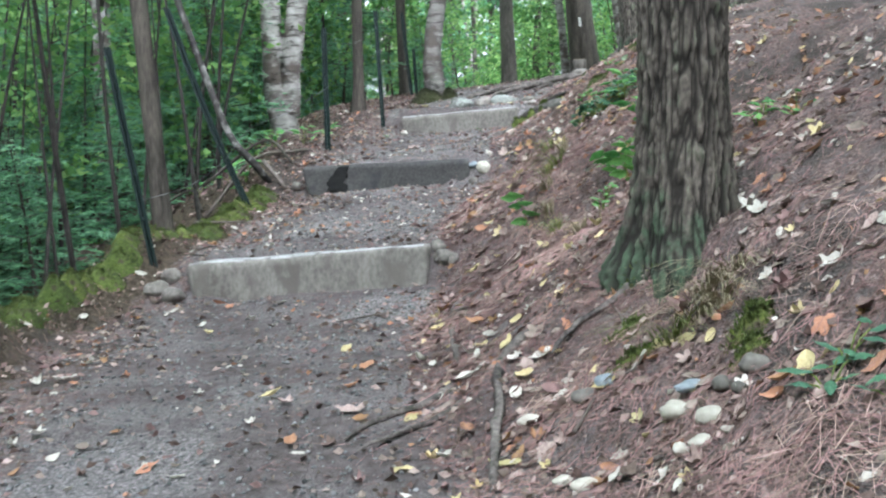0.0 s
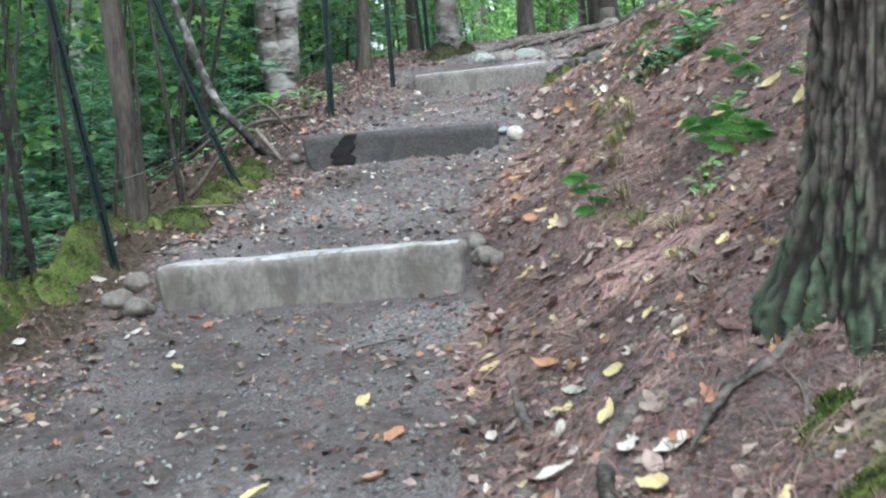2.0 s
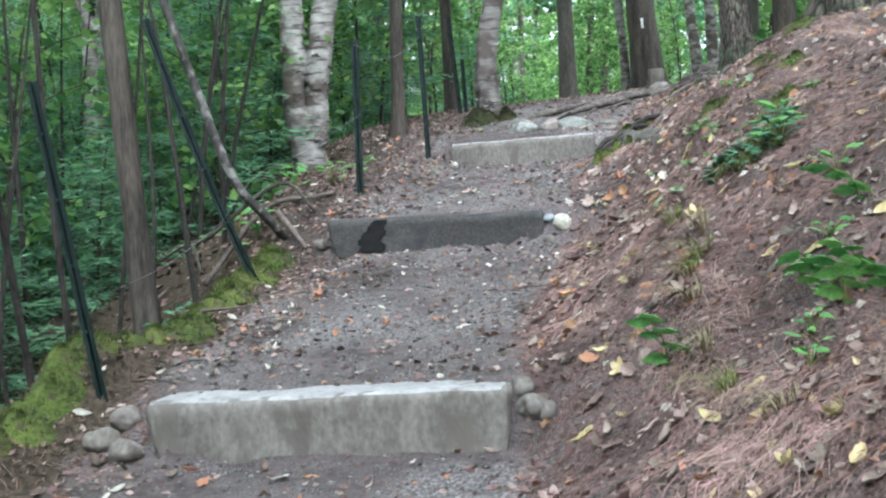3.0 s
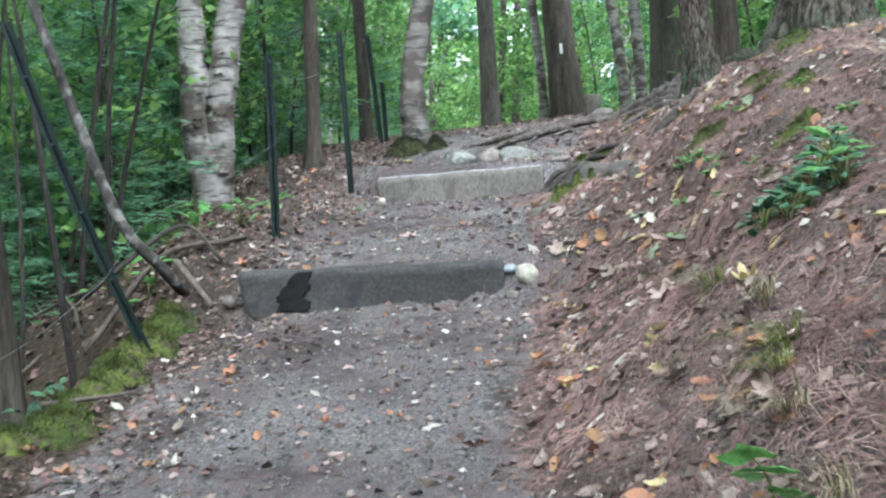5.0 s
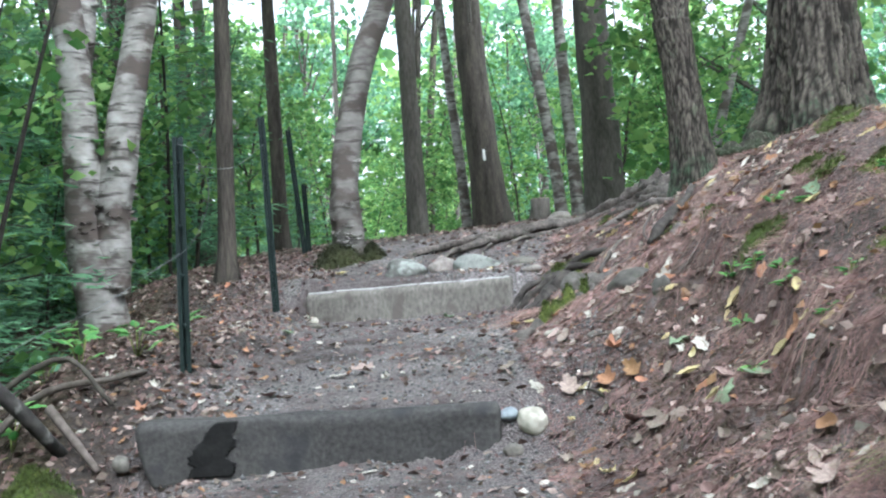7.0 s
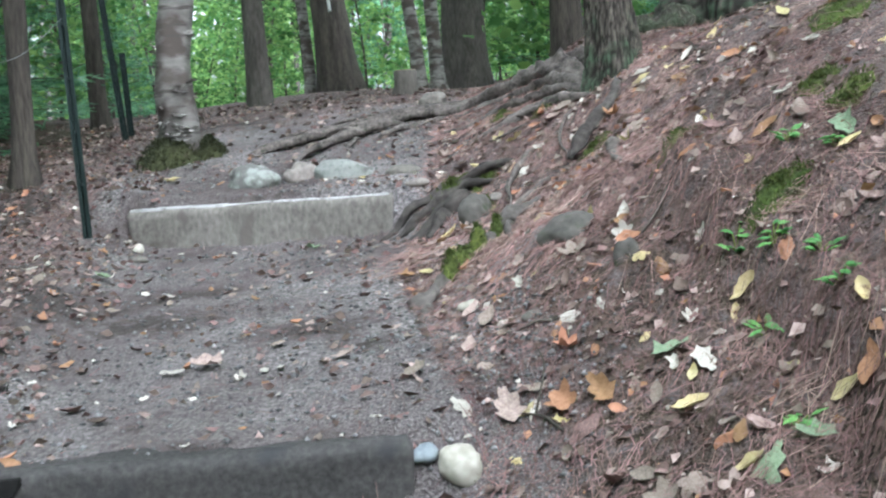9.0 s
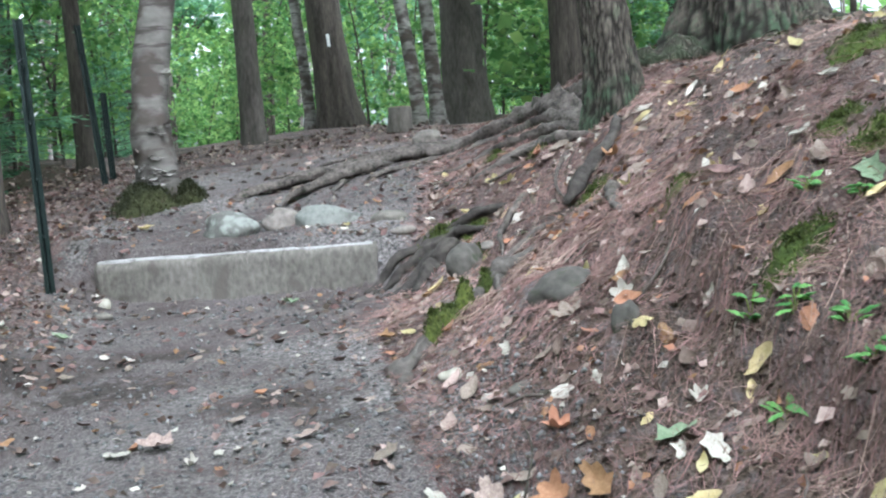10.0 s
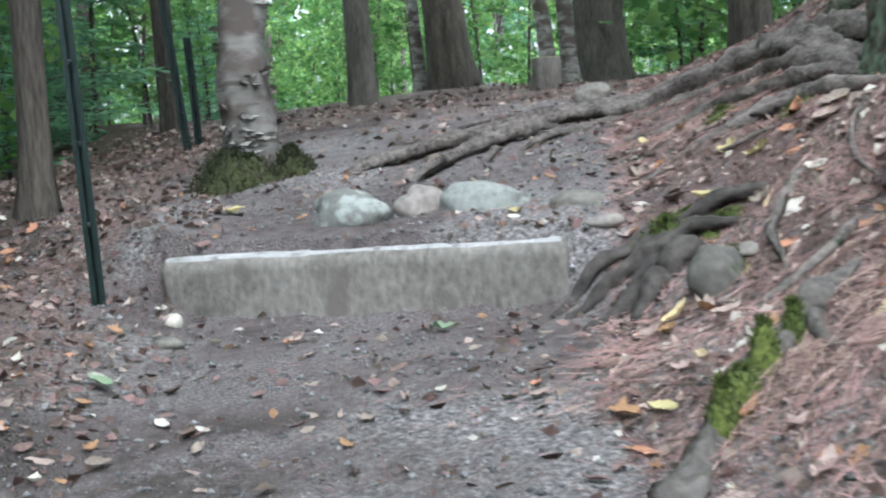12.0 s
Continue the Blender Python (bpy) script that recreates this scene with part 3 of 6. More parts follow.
# ---- stone steps ----
def stone_step(left, right, depth, height, material, seed, top=None, label=""):
    """A rough curb stone; left and right are the ends of its upper front edge."""
    a, b = Vector(left), Vector(right)
    along = b - a
    length = along.length
    ux = along.normalized()
    uy = Vector((-ux.y, ux.x, 0)).normalized()
    uz = ux.cross(uy)
    base = thing("stone_step", (a + b) / 2, label, "step", "stone steps up the path")
    nx, ny, nz = 70, 10, 10
    bm = bmesh.new()
    keep = {}

    def vertex(i, j, k):
        if (i, j, k) not in keep:
            u, v, w = i / nx, j / ny, k / nz
            x, y, z = (u - 0.5) * length, v * depth, (w - 1) * height
            # rounded arrises and undercut lower ends
            e = 0.014 + 0.012 * noise.noise((x * 6, seed, 2.0))
            if k == nz and j == 0:
                y += e
                z -= e * 0.7
            if k == nz and j == ny:
                z -= e
            if i in (0, nx):
                x *= 1 - 0.02 * (1 if k in (0, nz) else 0)
            low = (1 - w)
            x *= 1 - 0.035 * low ** 2 * (2.6 if x < 0 else 0.6)
            p = (x * 3.1 + seed, y * 3.1, z * 3.1)
            y += 0.014 * noise.noise(p) + 0.005 * noise.noise((x * 16, y * 16 + seed, z * 16))
            z += 0.010 * noise.noise((x * 2.3, seed * 2, y * 5)) + 0.004 * noise.noise((x * 18, seed, y * 18))
            keep[i, j, k] = bm.verts.new(Vector((0, 0, 0)) + ux * x + uy * y + uz * z)
        return keep[i, j, k]

    def face(q):
        try:
            return bm.faces.new([vertex(*c) for c in q])
        except ValueError:
            return None

    tops = []
    for i in range(nx):
        for k in range(nz):
            face([(i, 0, k), (i + 1, 0, k), (i + 1, 0, k + 1), (i, 0, k + 1)])
            face([(i, ny, k), (i, ny, k + 1), (i + 1, ny, k + 1), (i + 1, ny, k)])
        for j in range(ny):
            tops.append(face([(i, j, nz), (i + 1, j, nz), (i + 1, j + 1, nz), (i, j + 1, nz)]))
            face([(i, j, 0), (i, j + 1, 0), (i + 1, j + 1, 0), (i + 1, j, 0)])
    for j in range(ny):
        for k in range(nz):
            face([(0, j, k), (0, j, k + 1), (0, j + 1, k + 1), (0, j + 1, k)])
            face([(nx, j, k), (nx, j + 1, k), (nx, j + 1, k + 1), (nx, j, k + 1)])
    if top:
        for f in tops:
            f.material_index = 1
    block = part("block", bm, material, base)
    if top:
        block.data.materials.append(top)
    return base, ux, uy, uz, length


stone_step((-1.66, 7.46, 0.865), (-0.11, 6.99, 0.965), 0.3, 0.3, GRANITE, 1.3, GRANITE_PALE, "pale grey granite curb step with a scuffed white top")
second = stone_step((-1.33, 11.045, 1.54), (0.235, 10.72, 1.56), 0.24, 0.3, GRANITE_DARK, 4.1, None, "dark grey damp granite curb step with a black stain")
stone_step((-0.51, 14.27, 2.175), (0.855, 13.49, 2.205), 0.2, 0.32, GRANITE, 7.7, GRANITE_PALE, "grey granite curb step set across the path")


def wet_patch():
    """The black stain, a thin crust that runs slantwise down the face of the middle step."""
    base, ux, uy, uz, length = second
    verts, faces = [], []
    n, m = 26, 13
    for k in range(n + 1):
        w = k / n
        mid = (-0.296 + 0.055 * w * w) * length
        out = 0.105 - 0.06 * w ** 1.6
        left = out * (1 + 0.35 * noise.noise((w * 6, 3.3, 2.0)) + 0.2 * noise.noise((w * 17, 1.0, 2.0)))
        right = out * (0.9 + 0.5 * noise.noise((w * 4.5, 7.3, 2.0)) + 0.25 * noise.noise((w * 19, 5.0, 2.0)))
        z = -0.25 + w * 0.238
        for s in range(m):
            x = mid - left + (left + right) * s / (m - 1)
            verts.append(ux * x + uy * (-0.0045 + 0.014 * noise.noise((x * 3.1 + 4.1, 0, z * 3.1)) + 0.005 * noise.noise((x * 16, 4.1, z * 16))) + uz * z)
            if k and s:
                faces.append((k * m + s - 1, k * m + s, (k - 1) * m + s, (k - 1) * m + s - 1))
    ob = mesh_object("stain", verts, faces, WET, base, "black wet stain")
    fat = ob.modifiers.new("thickness", "SOLIDIFY")
    fat.thickness, fat.offset = 0.004, -1


wet_patch()

# ---- trees ----
UP = Vector((0, 0, 1))


def crown_mesh(seed, height, radius, count, size, material, low=0.35):
    """Leaves gathered in many clumps along limbs, uneven and full of gaps; base of the trunk at the origin."""
    rng = np.random.default_rng(seed)
    clumps = []
    for k in range(26):
        z = height * (low + (1 - low) * rng.random() ** 0.8)
        shape = math.sin(math.pi * min(1, max(0.05, (z / height - low * 0.6) / (1.05 - low * 0.6)))) ** 0.6
        a, r = rng.random() * 6.283, radius * shape * (0.25 + 0.75 * rng.random())
        clumps.append((r * math.cos(a), r * math.sin(a), z, radius * (0.16 + 0.2 * rng.random())))
    clumps = np.array(clumps)
    pick = rng.integers(0, len(clumps), count)
    off = rng.normal(size=(count, 3)) * clumps[pick, 3:4] * np.array([0.75, 0.75, 0.38])
    centres = clumps[pick, :3] + off
    ways = rng.normal(size=(count, 3)) * np.array([1, 1, 0.5]) + np.array([0, 0, -0.35])
    v, f = leaf_sheet(centres, ways, size * (0.6 + 0.8 * rng.random(count)), width=0.75, rng=rng)
    limbs = [[(0, 0, z, 0.03) for z in np.linspace(height * 0.3, height * 0.97, 4)]]
    for x, y, z, r in clumps[:14]:
        limbs.append([(0, 0, z * 0.78, 0.05), (x * 0.45, y * 0.45, z * 0.9, 0.032), (x, y, z, 0.012)])
    return sheet_mesh("crown", v, f, material), limbs


def limb_mesh(limbs, material):
    verts, faces = [], []
    for limb in limbs:
        v, f = tube(spline(limb, 4), 5)
        if verts:
            faces.append((0, len(verts), len(verts) + 1))
        faces.extend(tuple(i + len(verts) for i in q) for q in f)
        verts.extend(v)
    me = bpy.data.meshes.new("branchwork")
    me.from_pydata(verts, [], faces)
    me.materials.append(material)
    return me


CROWNS = []
for k in range(5):
    leaves, limbs = crown_mesh(20 + k, 11.5 + k * 0.7, 2.3 + 0.25 * k, 2600, 0.2, MAPLE if k % 2 else PINE, 0.42)
    CROWNS.append((leaves, limb_mesh(limbs, BARK_GREY)))


def add_crown(tree, variety, lift=0.0, shift=(0, 0), wide=1.0):
    leaves, limbs = CROWNS[variety % len(CROWNS)]
    for name, me in (("crown", leaves), ("branchwork", limbs)):
        ob = new(name, me)
        ob.parent = tree
        ob.location = (shift[0], shift[1], lift)
        ob.scale = (wide, wide, 1.0)
        ob.rotation_euler = (0, 0, variety * 1.7)


def trunk_line(radius, height, lean, bend, seed, sink=0.35):
    """Leaning, slightly crooked centre line from below the ground to the top."""
    pts = []
    for k in range(9):
        u = k / 8
        z = -sink + u * (height + sink)
        wob = 0.35 * radius * (1 if 0 < k < 8 else 0)
        pts.append((lean[0] * max(0, z) + bend[0] * u * u * height * 0.1 + wob * noise.noise((seed, u * 5, 0.3)),
                    lean[1] * max(0, z) + bend[1] * u * u * height * 0.1 + wob * noise.noise((seed, 4.0, u * 5)), z, radius * (1.05 - 0.72 * u)))
    return pts


def tree(x, y, radius, material, height=12.0, lean=(0, 0), bend=(0, 0), flare=0.5, seed=0.0, variety=0, label="", sides=14, steps=8, lobes=5, spread=1.0):
    base = thing("tree", (x, y, ground_height(x, y)), label or "unseen grey-brown tree with a wide crown, added to shade the path", "tree", "trees of the wood")
    line = spline(trunk_line(radius, height, lean, bend, seed), steps)

    def foot(u, a):
        z = -0.35 + u * (height + 0.35)
        w = math.exp(-max(0, z) / (radius * 1.5))
        return 1 + flare * w * (0.6 + 0.4 * math.cos(lobes * a + seed)) + 0.22 * flare * w * math.cos(3 * a + 2 * seed)

    if material is BARK_PLATES:
        fine = [p for p in spline(trunk_line(radius, height, lean, bend, seed), 90) if p[2] < 4.2]
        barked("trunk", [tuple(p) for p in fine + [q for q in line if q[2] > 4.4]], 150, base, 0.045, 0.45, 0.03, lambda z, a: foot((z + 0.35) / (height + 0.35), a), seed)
    else:
        v, f = tube(line, sides, 0.10, seed, foot)
        mesh_object("trunk", v, f, material, base)
    add_crown(base, variety, lift=height - 11.5, shift=(lean[0] * height * 0.85 + bend[0] * height * 0.075, lean[1] * height * 0.85), wide=spread)
    return base


# the large near pine on the bank, with furrowed bark as relief
def near_pine():
    base = thing("tree", (0.955, 4.6, ground_height(0.955, 4.6) - 0.06), "large pine trunk with deeply furrowed grey-brown bark and mossy foot", "tree", "trees of the wood")
    line = []
    for k in range(290):
        z = -0.45 + k * 0.0125
        line.append((0.012 * z + 0.01 * math.sin(z * 2), 0, z, 0.178 - 0.006 * z))
    line += [(0.05, 0, 5.5, 0.135), (0.08, 0, 8, 0.11), (0.1, 0, 11, 0.07), (0.1, 0, 13, 0.03)]

    def foot(z, a):
        w = math.exp(-max(0, z + 0.06) / 0.2)
        return 1 + 0.8 * w * (0.55 + 0.45 * math.cos(4 * a + 0.8))

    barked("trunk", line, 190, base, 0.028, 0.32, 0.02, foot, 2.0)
    add_crown(base, 2, lift=1.0)
    rng = np.random.default_rng(9)
    n = 900
    a, z = rng.random(n) * 3.4 + 2.2, rng.random(n) ** 2 * 0.3 - 0.32
    r = 0.19 + 0.11 * np.exp(-(z + 0.2) / 0.2) * 0.9
    c = np.stack([r * np.cos(a), r * np.sin(a), z], 1)
    ways = np.stack([np.cos(a), np.sin(a), 0.6 + 0 * a], 1) + rng.normal(size=(n, 3)) * 0.5
    v, f = leaf_sheet(c, ways, 0.012 + 0.014 * rng.random(n), 0.35, rng=rng)
    moss = new("moss", sheet_mesh("moss", v, f, MOSS))
    moss.parent = base
    tagged(moss, "green moss at the foot")
    return base


NEAR_PINE = near_pine()

GREY_LABEL = "unseen grey-brown tree with a wide crown, added to shade the path"
tree(-2.45, 10.3, 0.085, BARK, 11, (-0.075, 0), seed=1.1, variety=0, label="slim dark brown trunk leaning beyond the mossy path edge")
tree(-1.12, 15.5, 0.075, BARK, 11, (0.012, 0), seed=2.3, variety=2, flare=0.7, label="slim dark pine trunk beside the green fence posts")
tree(1.26, 22.0, 0.135, BARK_GREY, 13, (-0.02, 0), seed=3.1, variety=1, label="straight grey-tan trunk at the far edge of the path")
blazed = tree(3.43, 28.0, 0.32, BARK, 15, (-0.075, 0), seed=4.4, variety=4, sides=22, label="stout brown pine trunk with a white painted trail blaze")
tree(2.98, 28.4, 0.1, BIRCH, 12, (-0.075, 0), seed=5.2, variety=1, label="thin white birch trunk beside the blazed pine")
tree(4.55, 24.0, 0.31, BARK_GREY, 15, (-0.02, 0), seed=6.6, variety=2, sides=22, label="stout dark brown pine trunk above the bare roots")
tree(3.9, 18.4, 0.15, BARK, 12, (-0.01, 0), seed=7.3, variety=3, label="brown trunk with a dark knot hole")
KNOLL_PINE = tree(3.67, 14.6, 0.33, BARK_PLATES, 14, (-0.015, 0), flare=0.8, seed=8.8, variety=0, label="broad old pine trunk with flaring roots on the knoll", lobes=4)
tree(3.62, 23.0, 0.095, BIRCH, 11, (-0.14, 0), seed=9.1, variety=1, label="thin grey birch trunk leaning over a pale stump")
tree(3.9, 23.2, 0.1, BIRCH, 11, (-0.05, 0), seed=9.9, variety=3, label="thin mottled birch trunk close to its leaning twin")
tree(-0.65, 20.0, 0.09, BARK, 12, (-0.02, 0), seed=10.4, variety=4, label="thin dark trunk behind the fence posts")
tree(5.4, 22.0, 0.09, BIRCH, 7, (0.3, 0), seed=11.4, variety=1, label="pale birch trunk leaning behind the root-footed tree")


def knot_and_blaze():
    v, f = [], []
    for k in range(9):
        for s in range(5):
            a = -1.78 + (s - 2) * 0.036
            z = 1.38 + k * 0.026
            v.append((0.375 * math.cos(a) - 0.075 * z, 0.375 * math.sin(a), z))
            if k and s:
                f.append(((k - 1) * 5 + s - 1, (k - 1) * 5 + s, k * 5 + s, k * 5 + s - 1))
    ob = mesh_object("trail_blaze", v, f, PAINT, blazed, "white painted rectangle")
    ob.modifiers.new("thickness", "SOLIDIFY").thickness = 0.012


knot_and_blaze()


# the tree whose roots cross the path: two stems above a short bole
def root_tree():
    base = thing("tree", (2.23, 13.6, ground_height(2.23, 13.6)), "forked brown tree whose bare roots spread over the path", "tree", "trees of the wood")
    line = spline([(0, 0, -0.4, 0.15), (0.0, 0, 0.1, 0.135), (-0.05, 0, 0.7, 0.12), (-0.1, 0, 1.15, 0.13)], 26)

    def foot(z, a):
        w = math.exp(-max(0, z + 0.15) * 3.2)
        return 1 + 0.6 * w * (0.6 + 0.4 * math.cos(4 * a + 1))

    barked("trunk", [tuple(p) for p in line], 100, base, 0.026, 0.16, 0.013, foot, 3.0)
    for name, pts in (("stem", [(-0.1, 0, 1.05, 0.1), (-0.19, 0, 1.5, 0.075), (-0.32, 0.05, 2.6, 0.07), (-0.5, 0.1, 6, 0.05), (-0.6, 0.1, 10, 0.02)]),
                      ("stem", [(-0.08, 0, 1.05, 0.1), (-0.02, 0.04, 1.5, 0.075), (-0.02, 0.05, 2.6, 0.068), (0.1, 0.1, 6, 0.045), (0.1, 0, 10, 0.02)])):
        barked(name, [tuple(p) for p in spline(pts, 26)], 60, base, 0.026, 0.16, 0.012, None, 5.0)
    add_crown(base, 3, lift=-1.0)
    return base


ROOT_TREE = root_tree()


# paper birches
def birch(x, y, stems, label, variety, bark=BIRCH):
    base = thing("birch_tree", (x, y, ground_height(x, y)), label, "tree", "trees of the wood")
    for n, pts in enumerate(stems):
        v, f = tube(spline(pts, 10), 20, 0.16, n * 3.3 + x)
        mesh_object("trunk" if n == 0 else "stem", v, f, bark, base)
        rng = np.random.default_rng(40 + n + variety)
        c, w, s = [], [], []
        line = spline(pts, 10)
        for k in range(46):
            u = rng.random() ** 1.2 * 0.42
            p = line[int(u * (len(line) - 1))]
            a = rng.random() * 6.283
            for j in range(5):
                aa = a + j * 0.12
                c.append((p[0] + p[3] * math.cos(aa), p[1] + p[3] * math.sin(aa), p[2] + 0.01 * rng.normal()))
                w.append((math.cos(aa) * 0.4 - math.sin(aa), math.sin(aa) * 0.4 + math.cos(aa), 0.25 * rng.normal()))
                s.append(0.03 + 0.05 * rng.random())
        v, f = leaf_sheet(np.array(c), np.array(w), np.array(s), 0.4, 0.2, rng)
        curls = new("peeling_bark", sheet_mesh("peeling_bark", v, f, BIRCH))
        tagged(curls, "peeling curls of bark", kind="stuff").parent = base
    add_crown(base, variety, lift=-1.0)
    return base


birch(-1.96, 14.3, [[(0.05, 0, -0.4, 0.2), (0.02, 0, 0.2, 0.175), (-0.08, 0, 0.8, 0.145), (-0.1, 0, 1.6, 0.125), (-0.2, 0, 2.6, 0.115), (-0.42, 0.1, 4, 0.1), (-0.8, 0.3, 9, 0.04)],
                    [(0.09, 0, 0.3, 0.13), (0.12, 0, 0.9, 0.13), (0.21, 0, 1.5, 0.12), (0.37, 0, 2.4, 0.105), (0.5, 0, 4, 0.09), (0.8, 0.1, 9, 0.03)],
                    [(-0.12, 0.05, 1.7, 0.08), (-0.06, 0.1, 2.3, 0.085), (0.0, 0.2, 4, 0.07), (0.0, 0.3, 8, 0.03)]],
      "twin-stemmed paper birch with peeling white bark", 1)
birch(-0.1, 15.6, [[(0, 0, -0.3, 0.16), (0, 0, 0.15, 0.14), (-0.02, 0, 0.5, 0.125), (0.02, 0, 1.0, 0.115), (0.19, 0, 1.7, 0.11), (0.44, 0, 2.5, 0.105), (0.72, 0.1, 4.2, 0.09), (1.2, 0.2, 9, 0.03)]],
      "leaning grey-brown birch with a mossy mound at its foot", 3, BIRCH_GREY)


DEADWOOD = surface("dead_weathered_bark", (0.02, 0.018, 0.016), (0.085, 0.077, 0.07), grain=12, patch=3, rough=0.95, bump=0.6, stretch=(1.5, 1.5, 1.2), third=(0.2, 0.19, 0.175), third_at=0.57)


# pale dead trunk leaning over the drop
def leaning_trunk():
    base = thing("leaning_dead_tree", (-1.95, 11.1, ground_height(-1.95, 11.1)), "pale dead trunk leaning away from the path edge", "tree")
    g = base.location.z
    v, f = tube(spline([(0.3, 0.28, 1.33 - g, 0.03), (0.15, 0.06, 1.58 - g, 0.034), (-0.055, 0, 1.84 - g, 0.034), (-0.26, 0, 2.38 - g, 0.034), (-0.53, 0, 3.2 - g, 0.032), (-1.1, 0, 5.0 - g, 0.035), (-1.6, 0, 7.0 - g, 0.015)], 8), 12, 0.2, 2.0)
    mesh_object("trunk", v, f, DEADWOOD, base)


leaning_trunk()


# slim trunks further into the wood
def far_trunks():
    rng = random.Random(5)
    kinds = []
    for k in range(6):
        line = spline(trunk_line(0.1, 13, (0, 0), (0.3 * (k - 2.5), 0.2), k * 2.2), 3)
        v, f = tube(line, 9, 0.1, k)
        me = bpy.data.meshes.new("trunk")
        me.from_pydata(v, [], f)
        me.materials.append((BARK, BARK_GREY, BARK, BARK_GREY, BARK, BIRCH)[k])
        me.polygons.foreach_set("use_smooth", [True] * len(me.polygons))
        kinds.append(me)
    made = 0
    while made < 150:
        x, y = rng.uniform(-26, 30), rng.uniform(9, 62)
        if y < 30 and -3.6 < x - 0.12 * (y - 12) < 4.8 + 0.12 * (y - 12):
            continue
        if (x > 2.2 and y < 17) or (x > 9 and y < 44):
            continue
        k = rng.randrange(6)
        base = thing("tree", (x, y, ground_height(x, y)), "slim pale birch trunk in the wood" if k == 5 else "slim dark trunk standing in the wood", "tree", "trees of the wood")
        s = rng.uniform(0.35, 1.35)
        ob = new("trunk", kinds[k])
        ob.parent = base
        ob.scale = (s, s, 1)
        base.rotation_euler = (rng.uniform(-0.05, 0.05), rng.uniform(-0.06, 0.06), rng.uniform(0, 6.28))
        if made % 3 == 0:
            add_crown(base, made // 3, lift=rng.uniform(-3.0, 0.5), wide=rng.uniform(0.8, 1.2))
        made += 1


far_trunks()


# ---- young growth ----
def sapling_parts(seed, height, spread, count, size, material, needles):
    """Stem with side twigs and leaves (broad) or feathery flat sprays (needles)."""
    rng = np.random.default_rng(seed)
    verts, faces, c, w, s = [], [], [], [], []
    bow = rng.normal(size=2) * 0.12 * height
    stem = [(bow[0] * u * u, bow[1] * u * u, u * height - 0.2, 0.022 * (1.1 - u) + 0.004) for u in np.linspace(0, 1, 7)]
    v, f = tube(spline(stem, 3), 6)
    verts.extend(v), faces.extend(f)
    twigs = 24 if needles else 18
    for k in range(twigs):
        u = 0.12 + 0.86 * (k + rng.random()) / twigs
        z = u * height - 0.2
        a = k * 2.4 + rng.random()
        reach = spread * ((1.1 - u) if needles else (0.45 + 0.7 * math.sin(3.0 * u))) * (0.6 + 0.6 * rng.random())
        tip = np.array([bow[0] * u * u + reach * math.cos(a), bow[1] * u * u + reach * math.sin(a), z + reach * (0.05 if needles else 0.35)])
        root = np.array([bow[0] * u * u, bow[1] * u * u, z])
        v, f = tube([(*root, 0.008), (*((root + tip) / 2 + (0, 0, 0.04)), 0.006), (*tip, 0.003)], 4)
        ring = int(u * 18) * 6
        faces.append((ring, len(verts), len(verts) + 1))
        faces.extend(tuple(i + len(verts) for i in q) for q in f)
        verts.extend(v)
        m = max(4, int(count / twigs * (0.5 + reach / spread * 0.7)))
        t = rng.random(m) ** 0.7
        p = root + (tip - root) * t[:, None] + rng.normal(size=(m, 3)) * spread * (np.array([0.13, 0.13, 0.03]) if needles else np.array([0.17, 0.17, 0.09]))
        out = (tip - root) / max(0.01, np.linalg.norm(tip - root))
        d = out * 0.7 + rng.normal(size=(m, 3)) * np.array([0.8, 0.8, 0.22]) + np.array([0, 0, -0.1 if needles else -0.3])
        c.append(p), w.append(d), s.append(size * (0.6 + 0.8 * rng.random(m)))
    lv, lf = leaf_sheet(np.concatenate(c), np.concatenate(w), np.concatenate(s), 0.16 if needles else 0.8, 0.06 if needles else 0.12, rng)
    wood = bpy.data.meshes.new("stem")
    wood.from_pydata(verts, [], faces)
    wood.materials.append(BARK)
    return wood, sheet_mesh("leaves", lv, lf, material)


SAPLINGS = [(sapling_parts(60 + k, 2.6 + 0.5 * k, 0.85, 900, 0.10, MAPLE, False), "leafy green maple sapling in the undergrowth", "sapling") for k in range(4)]
SAPLINGS += [(sapling_parts(80 + k, 1.9 + 0.6 * k, 0.95, 2300, 0.11, PINE, True), "feathery young pine in the undergrowth", "sapling") for k in range(4)]


def plant_sapling(k, x, y, scale, turn, sink=0.0):
    (wood, leaves), label, category = SAPLINGS[k]
    base = thing("sapling", (x, y, ground_height(x, y) - sink), label, category, "undergrowth of the wood")
    base.scale = (scale,) * 3
    base.rotation_euler = (0, 0, turn)
    for name, me in (("stem", wood), ("leaves", leaves)):
        new(name, me).parent = base


